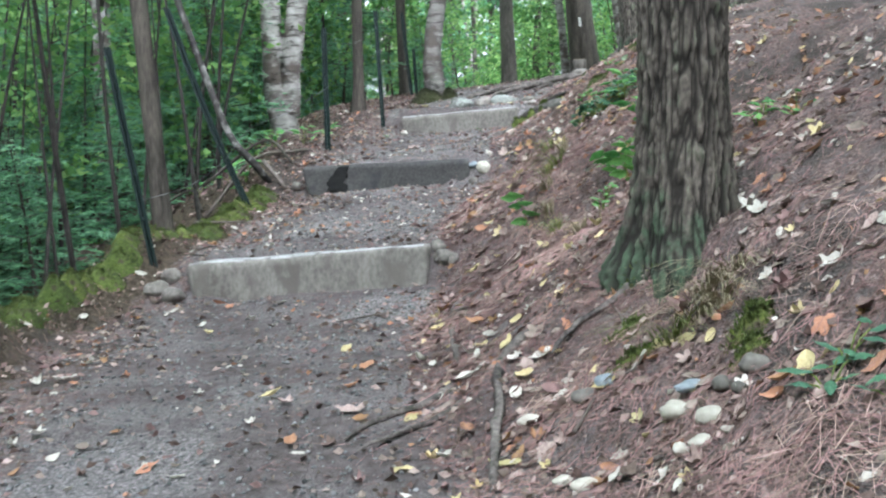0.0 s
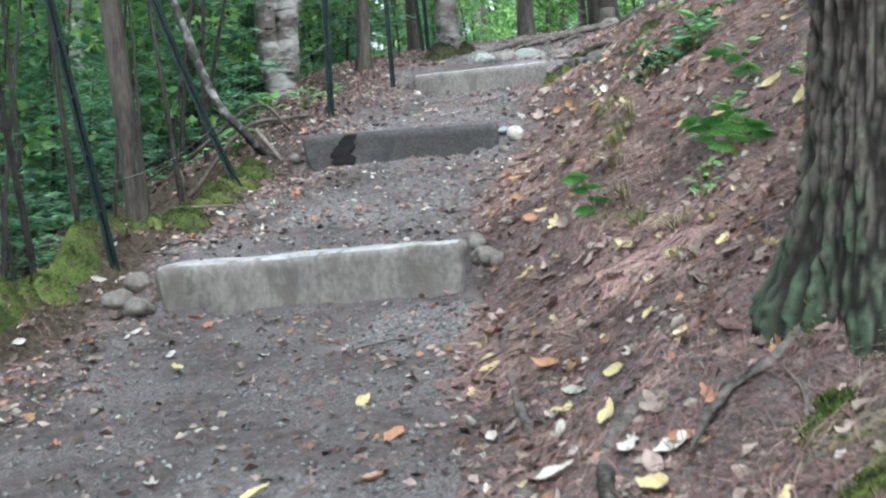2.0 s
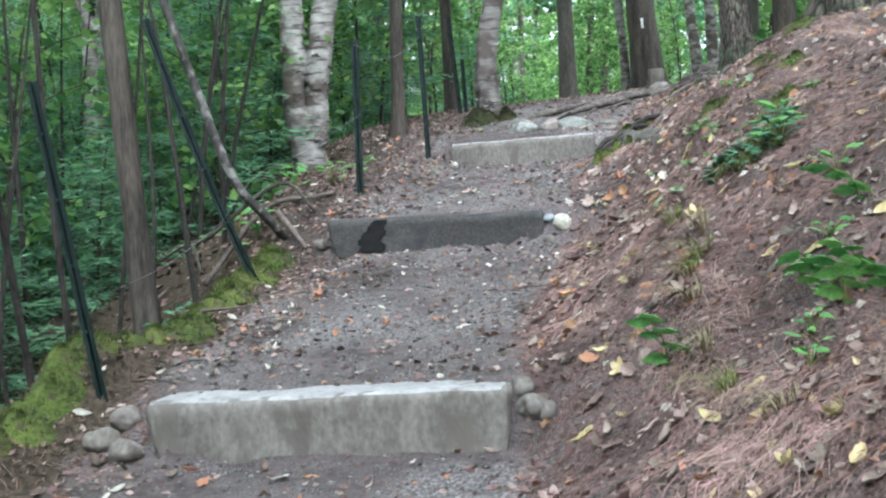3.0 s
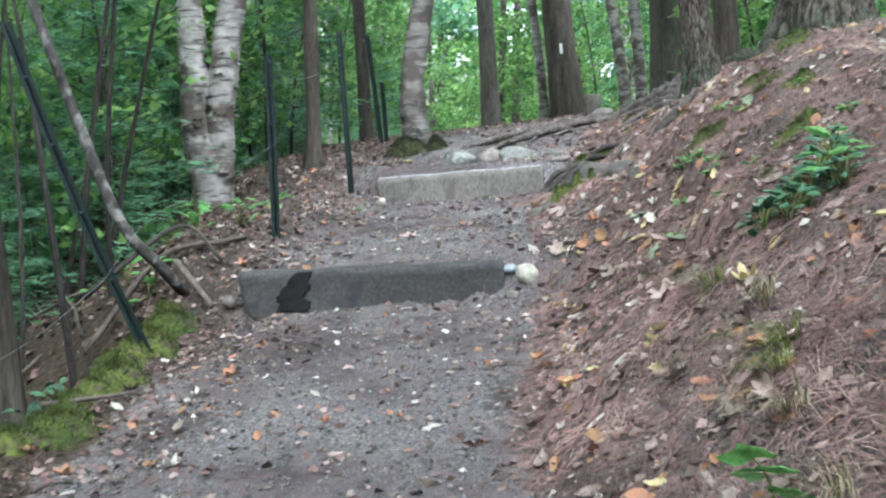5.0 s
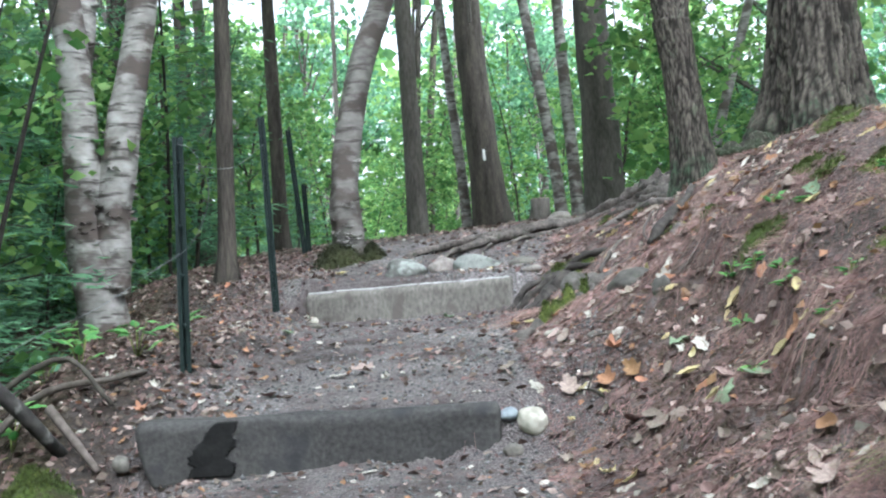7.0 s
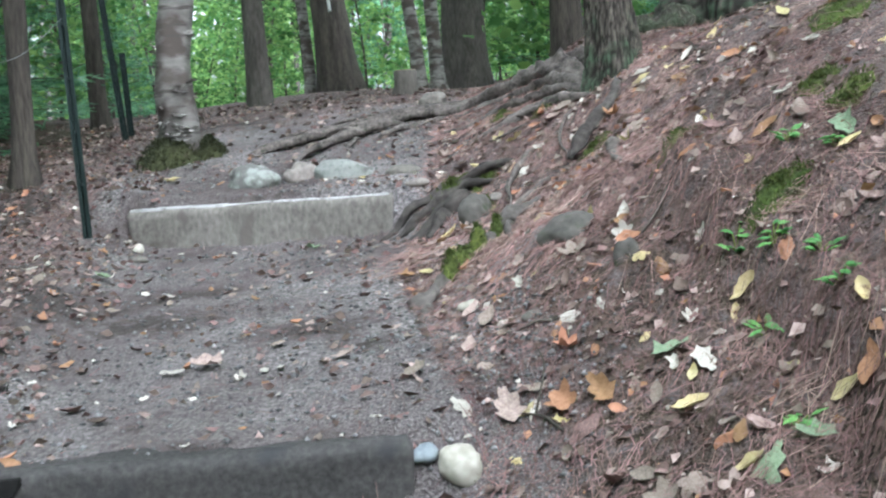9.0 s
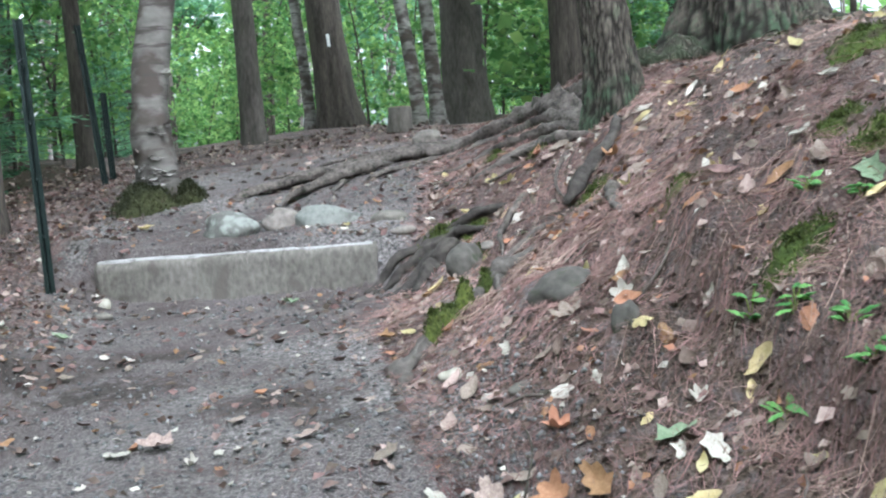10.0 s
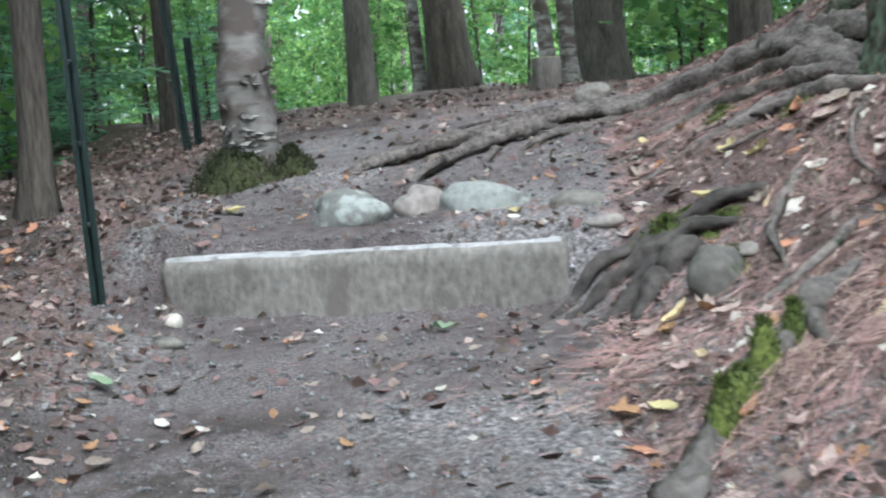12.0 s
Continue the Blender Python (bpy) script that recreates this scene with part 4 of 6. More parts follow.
def undergrowth():
    rng = random.Random(8)
    made = 0
    # down the slope beside the path
    while made < 150:
        x, y = -2.0 - 10 * rng.random() ** 1.5, rng.uniform(6.5, 30)
        edge = softened(y, RIM, 0.5)
        if x > edge - (0.7 if y > 13.5 else 2.2 - 0.1 * (y - 6)) - 0.25 * rng.random():
            continue
        if (y < 9 and x > -3.0) or y - 6 < -x * 0.4:
            continue
        plant_sapling(rng.choice((1, 2, 3, 4, 5, 6, 7, 4, 5, 6, 7) if y > 12 else (4, 5, 6, 7, 1, 2)), x, y, rng.uniform(0.7, 1.25), rng.uniform(0, 6.28))
        made += 1
    # feathery young pines close behind the posts
    for made in range(60):
        y = rng.uniform(11.3, 18.5)
        x = softened(y, RIM, 0.5) - (1.05 if y < 13.5 else 0.6) - 4.0 * rng.random()
        if abs(x + 1.96) < 0.5 and y < 14.6:
            continue
        plant_sapling(rng.choice((4, 5, 6, 7, 1)), x, y, rng.uniform(0.6, 1.1), rng.uniform(0, 6.28), 0.1)
    # beyond the crest of the path
    made = 0
    while made < 150:
        x, y = rng.uniform(-16, 26), rng.uniform(21, 50)
        if x > 5 + (y - 14) * 0.35:
            continue
        if abs(x - (0.9 + 0.14 * (y - 14))) < 2.4 and y < 30:
            continue
        plant_sapling(rng.choice((0, 1, 2, 3, 0, 1, 2, 3, 4, 6, 7) if x > 0 else (4, 5, 6, 7, 4, 1, 2)), x, y, rng.uniform(0.8, 1.5), rng.uniform(0, 6.28))
        made += 1


undergrowth()


# bare thin stems in the shade down the slope
def thin_stems():
    rng = random.Random(17)
    kinds = []
    for k in range(4):
        v, f = tube(spline([(0, 0, -0.2, 0.022), (0.08 * (k - 1.5), 0.03, 1.2, 0.018), (0.22 * (k - 1.5), 0.0, 2.8, 0.012), (0.4 * (k - 1.5), 0, 4.5, 0.006)], 4), 6, 0.15, k)
        me = bpy.data.meshes.new("stem")
        me.from_pydata(v, [], f)
        me.materials.append(DARK_STEM)
        kinds.append(me)
    for n in range(44):
        y = rng.uniform(7.5, 18)
        x = softened(y, RIM, 0.5) - 0.35 - 3.6 * rng.random()
        base = thing("bare_sapling", (x, y, ground_height(x, y)), "thin dark leafless sapling stem in the shade", "sapling", "bare stems down the slope")
        new("stem", kinds[n % 4]).parent = base
        s = rng.uniform(0.6, 1.5)
        base.scale = (s, s, rng.uniform(0.7, 1.2))
        base.rotation_euler = (rng.uniform(-0.1, 0.1), rng.uniform(-0.2, 0.2), rng.uniform(0, 6.28))


thin_stems()


# unseen wood round and behind the walk, wide crowns added to shade the path
def shading_wood():
    rng = random.Random(23)
    made = 0
    while made < 100:
        x, y = rng.uniform(-20, 22), rng.uniform(-24, 16)
        if -3.4 < x < 3.6 + max(0, 4 - abs(y - 8)) * 0.5 or (0 < x < 8.5 and y > 1) or (x < 0 and y > 7):
            continue
        k = rng.randrange(3)
        tree(x, y, rng.uniform(0.1, 0.24), (BARK, BARK_GREY, BARK)[k], rng.uniform(10.5, 14), (rng.uniform(-0.04, 0.04), rng.uniform(-0.04, 0.04)), seed=made * 1.3, variety=made, sides=10, steps=3, spread=1.5)
        made += 1


shading_wood()


# leafy wood in the far distance, all round
def far_woods():
    rng = np.random.default_rng(3)
    n = 115000
    a = rng.random(n) * 2 * math.pi
    clump = np.floor(a * 40 / 6.283)
    r = 48 + 18 * rng.random(n)
    z = -3.5 + 20 * rng.random(n) ** 1.35 + 1.5 * np.sin(clump * 12.9)
    glade = (a > 0.2) & (a < 1.32) & (rng.random(n) < 0.62)
    a, r, z = a[~glade], r[~glade], z[~glade]
    n = len(a)
    c = np.stack([r * np.cos(a), 8 + r * np.sin(a), z], 1)
    w = rng.normal(size=(n, 3)) * np.array([1, 1, 0.4]) + np.array([0, 0, -0.3])
    v, f = leaf_sheet(c, w, 0.55 + 0.6 * rng.random(n), 0.8, 0.1, rng)
    tagged(new("far_woods", sheet_mesh("far_woods", v, f, MAPLE)), "distant green leafy woodland closing the view", "woods", kind="stuff")


far_woods()

# ---- bare roots ----
def root(points, r0, r1, parent, lift=0.4, seed=0.0, sides=10, mat=None, label=""):
    """A root lying on the ground, thick to thin, with knots and dips; a part of its tree."""
    plan = spline([(x, y, 0, 0) for x, y in points], 14)
    line = []
    for i, p in enumerate(plan):
        u = i / (len(plan) - 1)
        wob = 0.25 * noise.noise((u * 6, seed, 1.0))
        r = (r0 + (r1 - r0) * u) * (1 + 0.2 * noise.noise((u * 9, seed, 5.0)))
        x, y = p[0] + wob * r0 * 1.2, p[1] + wob * r0
        rise = min(1.0, 0.15 + u * 5) * min(1.0, 0.3 + (1 - u) * 8)
        r *= rise
        z = ground_height(x, y, False) + r * (lift + 0.5 * noise.noise((u * 7, seed, 9.0))) - 0.7 * r0 * (1 - rise)
        line.append((x - parent.location.x, y - parent.location.y, z - parent.location.z, r))
    v, f = tube(line, sides, 0.2, seed, gnarl=0.42)
    # sinewy strands twisting along the wood
    bark = []
    for i, p in enumerate(v):
        ring, k = divmod(i, sides)
        if ring < len(line):
            c = Vector(line[ring][:3])
            a = 6.283 * k / sides
            s = 1 + 0.14 * noise.noise((p[0] * 42, p[1] * 42, p[2] * 42 + seed)) + 0.16 * math.sin(3 * a + ring * 0.16 + seed) + 0.1 * math.sin(5 * a - ring * 0.1 + seed * 2)
            p = c + (Vector(p) - c) * s
        bark.append(tuple(p))
    v = bark
    return mesh_object("root", v, f, mat or ROOT, parent, label)


BIG = [(2.25, 13.75), (2.3, 14.3), (2.2, 14.95), (1.95, 15.35), (1.6, 15.6), (1.25, 15.62), (0.9, 15.5), (0.55, 15.35), (0.2, 15.3)]
root(BIG, 0.1, 0.028, ROOT_TREE, 0.55, 1.0, 16, label="long thick bare root crossing the path")
root([(1.5, 15.62), (1.25, 15.45), (0.98, 15.3), (0.75, 15.05), (0.6, 14.9)], 0.06, 0.02, ROOT_TREE, 0.6, 2.0)
root([(2.1, 13.7), (2.15, 14.2), (2.0, 14.75), (1.75, 15.1), (1.5, 15.25)], 0.075, 0.025, ROOT_TREE, 0.6, 3.0)
root([(2.1, 13.55), (2.0, 14.0), (1.85, 14.4), (1.65, 14.55), (1.45, 14.75)], 0.065, 0.02, ROOT_TREE, 0.6, 4.0)
root([(2.05, 13.5), (1.85, 13.8), (1.7, 14.15), (1.55, 14.3)], 0.05, 0.018, ROOT_TREE, 0.5, 5.0)
root([(2.18, 13.5), (2.06, 13.2), (1.95, 13.02), (1.78, 12.92), (1.6, 12.78)], 0.024, 0.036, ROOT_TREE, 0.35, 6.0, 14, ROOT_DARK, "short thick mossy root on the bank")
root([(2.3, 13.8), (2.42, 14.4), (2.4, 15.1), (2.2, 15.6), (1.9, 15.85)], 0.09, 0.03, ROOT_TREE, 0.7, 21.0, 12)
root([(1.9, 15.3), (1.7, 15.35), (1.4, 15.3), (1.15, 15.15)], 0.04, 0.015, ROOT_TREE, 0.5, 22.0)
root([(2.0, 13.9), (1.75, 13.95), (1.5, 14.05), (1.35, 14.0)], 0.04, 0.014, ROOT_TREE, 0.5, 23.0)
root([(2.1, 15.2), (2.35, 15.6), (2.0, 16.0), (1.4, 16.1), (0.9, 16.0)], 0.06, 0.02, ROOT_TREE, 0.5, 7.0)
root([(1.9, 15.4), (1.5, 15.85), (1.0, 15.8), (0.5, 15.75)], 0.045, 0.015, ROOT_TREE, 0.5, 8.0)
root([(1.4, 13.18), (1.22, 13.3), (1.06, 13.34), (0.93, 13.38), (0.84, 13.34), (0.74, 13.25)], 0.06, 0.01, ROOT_TREE, 0.6, 9.0, 14, ROOT_DARK, label="knotted root with moss beside the step")
root([(1.5, 13.3), (1.25, 13.38), (1.05, 13.42), (0.88, 13.46), (0.74, 13.4)], 0.05, 0.012, ROOT_TREE, 0.75, 64.0, 14, ROOT_DARK)
root([(1.2, 13.28), (1.02, 13.24), (0.88, 13.18), (0.76, 13.1)], 0.045, 0.01, ROOT_TREE, 0.5, 65.0, 12, ROOT_DARK)
root([(1.25, 13.2), (1.1, 13.2), (0.99, 13.14), (0.93, 13.06)], 0.06, 0.012, ROOT_TREE, 0.6, 10.0, 12, ROOT_DARK)
root([(1.4, 12.5), (1.15, 12.35), (0.96, 12.22), (0.84, 12.13), (0.73, 12.02), (0.62, 11.89), (0.53, 11.76)], 0.034, 0.042, ROOT_TREE, 0.85, 11.0, 14, ROOT_PALE, label="pale mossy root lying along the path side")
root([(1.12, 12.34), (1.07, 12.2), (1.03, 12.0)], 0.03, 0.012, ROOT_TREE, 0.6, 12.0, 10, ROOT_PALE)
root([(0.62, 11.82), (0.53, 11.68), (0.46, 11.6)], 0.04, 0.02, ROOT_TREE, 0.6, 13.0, 14, ROOT_PALE)
root([(1.75, 12.55), (1.62, 12.3), (1.5, 12.0), (1.42, 11.7)], 0.035, 0.012, ROOT_TREE, 0.5, 14.0)
# thinner roots that fork off and creep over the soil
fork_rng = random.Random(77)
for x, y, a in [(2.0, 13.9, 2.6), (1.9, 14.4, 2.9), (1.8, 14.9, 3.4), (1.6, 15.2, 2.7), (1.35, 15.5, 3.6), (1.9, 13.3, 3.3), (1.75, 13.7, 2.8), (1.55, 14.1, 3.4), (1.6, 13.2, 3.2),
                (1.1, 15.3, 3.9), (0.9, 15.6, 2.9), (1.5, 12.75, 3.6), (1.15, 13.42, 3.3), (1.3, 12.5, 4.2), (1.7, 15.5, 3.0), (2.05, 14.9, 3.3)]:
    line, r = [(x, y)], fork_rng.uniform(0.012, 0.026)
    for k in range(4):
        a += fork_rng.uniform(-0.5, 0.5)
        x, y = x + 0.15 * math.cos(a), y + 0.15 * math.sin(a)
        line.append((x, y))
    root(line, r, 0.005, ROOT_TREE, 0.45, fork_rng.uniform(30, 60), 8)
root([(3.6, 14.5), (3.95, 14.1), (4.15, 13.75), (4.3, 13.4)], 0.13, 0.05, KNOLL_PINE, 0.2, 61.0, 14, BARK_NEAR)
root([(3.5, 14.6), (3.1, 14.75), (2.85, 14.95), (2.6, 15.1)], 0.15, 0.05, KNOLL_PINE, 0.2, 62.0, 14, BARK_NEAR)
root([(3.6, 14.4), (3.45, 14.05), (3.3, 13.85), (3.2, 13.65)], 0.13, 0.04, KNOLL_PINE, 0.1, 63.0, 14, BARK_NEAR)
root([(0.45, 4.7), (0.3, 4.6), (0.21, 4.43), (0.2, 4.05), (0.17, 3.75), (0.14, 3.3)], 0.022, 0.015, NEAR_PINE, 0.35, 15.0, label="grey exposed root running down the path edge")
root([(0.4, 6.2), (0.2, 6.22), (0.06, 6.15), (0.04, 5.6), (0.05, 5.1), (0.06, 4.75)], 0.018, 0.012, NEAR_PINE, 0.35, 16.0)
root([(0.15, 4.68), (-0.03, 4.42), (-0.2, 4.3), (-0.36, 4.1)], 0.02, 0.008, NEAR_PINE, 0.35, 17.0)
root([(0.12, 4.3), (0.0, 4.2), (-0.13, 4.09), (-0.3, 3.95)], 0.016, 0.007, NEAR_PINE, 0.3, 18.0)
root([(0.8, 4.6), (0.66, 4.5), (0.52, 4.45), (0.4, 4.3)], 0.02, 0.008, NEAR_PINE, 0.0, 19.0)


# ---- stones ----
def stone(x, y, size, material, label, seed, up=0.35, turn=0.0, name="stone", group="loose stones by the path", tilt=0.0):
    """A rounded field stone, partly sunk; size is length, width, height."""
    bm = bmesh.new()
    bmesh.ops.create_icosphere(bm, subdivisions=4 if max(size) > 0.12 else 3, radius=0.5)
    for v in bm.verts:
        p = v.co * 2
        k = 1 + 0.42 * noise.noise(p * 0.8 + Vector((seed, 0, 0))) + 0.09 * noise.noise(p * 2.2 + Vector((0, seed, 0))) + 0.025 * noise.noise(p * 6 + Vector((0, 0, seed)))
        v.co = Vector((v.co.x * size[0], v.co.y * size[1], v.co.z * size[2])) * k
    me = bpy.data.meshes.new(name)
    bm.to_mesh(me)
    bm.free()
    me.materials.append(material)
    me.polygons.foreach_set("use_smooth", [True] * len(me.polygons))
    ob = new(name, me)
    ob.location = (x, y, ground_height(x, y) + size[2] * (up - 0.24))
    ob.rotation_euler = (tilt, 0, turn)
    return tagged(ob, label, "stone", group)


PALE_LABEL = "small smooth pale stone lying on the needle bank"
for n, (x, y, s, t) in enumerate([(0.63, 3.03, 0.075, 1.2), (0.68, 3.02, 0.07, 0.2), (0.655, 3.21, 0.11, 0.5), (0.72, 3.1, 0.09, 0.2), (0.75, 2.99, 0.045, 0),
                                  (0.34, 3.27, 0.06, 0.1), (0.39, 3.15, 0.08, 2.9), (0.29, 3.78, 0.09, 0.5)]):
    stone(x, y, (s, s * 0.62, s * 0.5), STONE_PALE, PALE_LABEL, n * 1.7, 0.5, t)
stone(0.72, 3.3, (0.15, 0.055, 0.035), STONE_BLUE, "flat blue-grey slate sliver on the needles", 3.3, 0.6, 0.7)
stone(0.52, 3.66, (0.085, 0.06, 0.04), STONE_BLUE, "blue-grey stone chip on the needles", 5.3, 0.5, 0.1)
for n, (x, y, s) in enumerate([(0.86, 3.17, 0.08), (0.77, 3.18, 0.07), (0.81, 3.12, 0.05), (0.46, 3.72, 0.09)]):
    stone(x, y, (s, s * 0.8, s * 0.65), STONE, "small rounded grey stone on the bank", 9 + n, 0.45, n)
stone(0.22, 14.33, (0.36, 0.26, 0.2), STONE_LICHEN, "rounded lichen-spotted stone sunk behind the step", 2.2, 0.3, -0.4)
stone(0.51, 14.3, (0.2, 0.17, 0.17), STONE, "round brownish stone sunk behind the step", 4.4, 0.35, 0.2)
STONE_GREY = surface("grey_green_stone", (0.125, 0.13, 0.118), (0.235, 0.238, 0.215), grain=45, patch=5, rough=0.85, bump=0.3, third=(0.09, 0.09, 0.08), third_at=0.63)
stone(0.76, 14.2, (0.36, 0.24, 0.19), STONE_GREY, "long grey-green stone sunk behind the step", 6.1, 0.3, -0.3)
stone(1.03, 13.9, (0.2, 0.14, 0.1), STONE, "flat grey stone in the path", 7.9, 0.2, -0.5)
stone(1.17, 12.98, (0.17, 0.15, 0.2), STONE_MOSSY, "rounded greenish stone among the roots", 1.2, 0.4, 0.3)
stone(1.3, 13.05, (0.1, 0.06, 0.05), STONE, "small grey-green stone above the roots", 1.9, 0.4, 0.6)
stone(-0.47, 13.73, (0.09, 0.07, 0.05), STONE, "small grey stone beside the step end", 2.9, 0.4)
stone(-0.46, 14.03, (0.07, 0.055, 0.06), STONE_PALE, "small pale stone under the step end", 3.9, 0.5)
stone(1.02, 13.57, (0.12, 0.08, 0.05), STONE, "pale flat stone at the path edge", 8.3, 0.4)
stone(1.18, 11.62, (0.32, 0.26, 0.19), STONE_MOSSY, "mossy boulder half sunk in the needle bank", 5.7, -0.04, 0.2)
stone(1.09, 11.02, (0.085, 0.08, 0.15), STONE_MOSSY, "small upright mossy stone in the bank", 6.7, 0.3, 0.4)
stone(0.68, 11.52, (0.1, 0.06, 0.05), STONE_PALE, "smooth cream stone at the foot of the bank", 7.1, 0.5, 0.2)
stone(0.8, 11.2, (0.08, 0.06, 0.05), STONE, "grey stone at the foot of the bank", 8.1, 0.2, 0.5)
stone(1.2, 13.12, (0.12, 0.1, 0.1), STONE_MOSSY, "mossy stone between two roots", 8.9, 0.3)
stone(0.375, 10.69, (0.15, 0.13, 0.13), STONE_PALE, "round white stone at the end of the dark step", 0.7, 0.42, 0.3)
stone(0.27, 10.745, (0.09, 0.07, 0.06), STONE_BLUE, "blue-grey stone chip at the step end", 1.7, 0.6)
stone(0.275, 10.66, (0.11, 0.08, 0.07), STONE, "brown stone wedged by the step end", 2.7, 0.3, 1.0)
stone(-1.4, 11.1, (0.08, 0.065, 0.08), STONE, "small pinkish stone at the step end", 3.7, 0.9)
for n, (x, y, s) in enumerate([(-1.86, 7.47, 0.15), (-1.78, 7.58, 0.14), (-1.73, 7.42, 0.17), (-0.0, 7.03, 0.13), (0.06, 7.0, 0.09), (-0.03, 7.12, 0.1)]):
    stone(x, y, (s, s * 0.8, s * 0.8), STONE, "rough grey stone wedged at the step end", 11 + n * 1.3, 0.45, n * 1.1)


def stump(x, y, r, h):
    base = thing("tree_stump", (x, y, ground_height(x, y)), "low pale sawn stump beside the roots", "stump")
    v, f = tube([(0, 0, -0.2, r * 1.3), (0, 0, 0.02, r * 1.15), (0.01, 0, h * 0.5, r), (0.01, 0, h, r * 0.97)], 18, 0.2, 3.0)
    mesh_object("bole", v, f, BARK_GREY, base)
    v, f = tube([(0.01, 0, h - 0.01, r * 0.93), (0.01, 0, h + 0.006, r * 0.9)], 18, 0.2, 3.0)
    mesh_object("cut_face", v, f, WOOD_CUT, base, "pale sawn wood", smooth_faces=False)


stump(2.1, 18.0, 0.11, 0.22)
stone(1.9, 16.35, (0.26, 0.18, 0.14), STONE, "pale grey stone resting among the roots", 4.9, 0.5, 0.3)


# ---- fence posts and wire ----
def fence_post(x, y, top, width, label, bow=0.0):
    """A steel channel post, bent or leaning; top is the head's place from the foot."""
    base = thing("fence_post", (x, y, ground_height(x, y)), label, "fence post", "green posts along the drop")
    prof = [(-0.5, -0.35), (-0.5, -0.2), (-0.22, -0.2), (-0.2, 0.35), (0.2, 0.35), (0.22, -0.2), (0.5, -0.2), (0.5, -0.35), (0.14, -0.33), (0.12, 0.24), (-0.12, 0.24), (-0.14, -0.33)]
    verts, faces, n = [], [], len(prof)
    rows = 14
    for k in range(rows + 1):
        u = k / rows
        cx, cy, cz = top[0] * u + bow * math.sin(u * math.pi), top[1] * u, -0.3 + (top[2] + 0.3) * u
        for px, py in prof:
            verts.append((cx + px * width, cy + py * width, cz))
        if k:
            faces += [((k - 1) * n + i, (k - 1) * n + (i + 1) % n, k * n + (i + 1) % n, k * n + i) for i in range(n)]
    faces.append(tuple(range(rows * n, rows * n + n)))
    mesh_object("channel", verts, faces, STEEL, base, smooth_faces=False)
    for k in range(4):
        u = 0.35 + 0.17 * k
        bm = bmesh.new()
        bmesh.ops.create_cube(bm, size=1, matrix=Matrix.Translation((top[0] * u + bow * math.sin(u * math.pi), top[1] * u - width * 0.42, -0.3 + (top[2] + 0.3) * u)) @ Matrix.Diagonal((width * 0.3, width * 0.3, 0.02, 1)))
        bmesh.ops.bevel(bm, geom=bm.edges[:], offset=0.002, segments=1, affect="EDGES")
        part("lug", bm, STEEL, base)
    return base


POST_LABEL = "dark green steel fence post leaning over the drop"
fence_post(-1.88, 7.75, (-0.3, 0, 1.46), 0.05, POST_LABEL)
fence_post(-1.55, 10.15, (-0.79, 0, 1.78), 0.06, "dark green steel fence post bent and leaning outward", -0.04)
fence_post(-1.185, 12.05, (0.0, 0, 1.24), 0.058, "dark green steel fence post with a loop of wire")
fence_post(-0.71, 14.1, (-0.06, 0, 1.4), 0.05, "thin dark green steel fence post beside the step")
fence_post(-0.42, 17.0, (-0.14, 0, 1.2), 0.05, POST_LABEL)
fence_post(-0.38, 17.6, (-0.04, 0, 0.7), 0.05, "short green steel fence post in the wood edge")


def wire(points, radius, label):
    v, f = tube([(*p[:3], radius) for p in spline([(*p, 0) for p in points], 10)], 5)
    ob = mesh_object("fence_wire", v, f, WIRE)
    return tagged(ob, label, "wire", "loose fence wires")


g3 = ground_height(-1.185, 12.05)
wire([(-1.19, 12.02, g3 + 1.2), (-1.1, 12.0, g3 + 1.15), (-1.03, 12.0, g3 + 0.95), (-1.08, 12.0, g3 + 0.75), (-1.18, 12.01, g3 + 0.62), (-1.4, 12.0, g3 + 0.5)], 0.0022, "thin loose wire curling from the post head")
wire([(-1.19, 12.01, g3 + 0.62), (-1.5, 11.4, g3 + 0.35), (-1.75, 10.6, g3 + 0.15), (-1.85, 9.9, g3 - 0.15)], 0.0018, "thin sagging fence wire between two posts")
wire([(-1.19, 12.01, g3 + 1.1), (-0.95, 13.0, g3 + 1.2), (-0.76, 14.08, ground_height(-0.71, 14.1) + 1.2)], 0.0018, "thin sagging fence wire between two posts")
wire([(-1.85, 9.9, g3 - 0.15), (-1.95, 9.0, g3 - 0.35), (-2.0, 7.75, g3 - 0.45)], 0.0018, "thin sagging fence wire low above the rim")


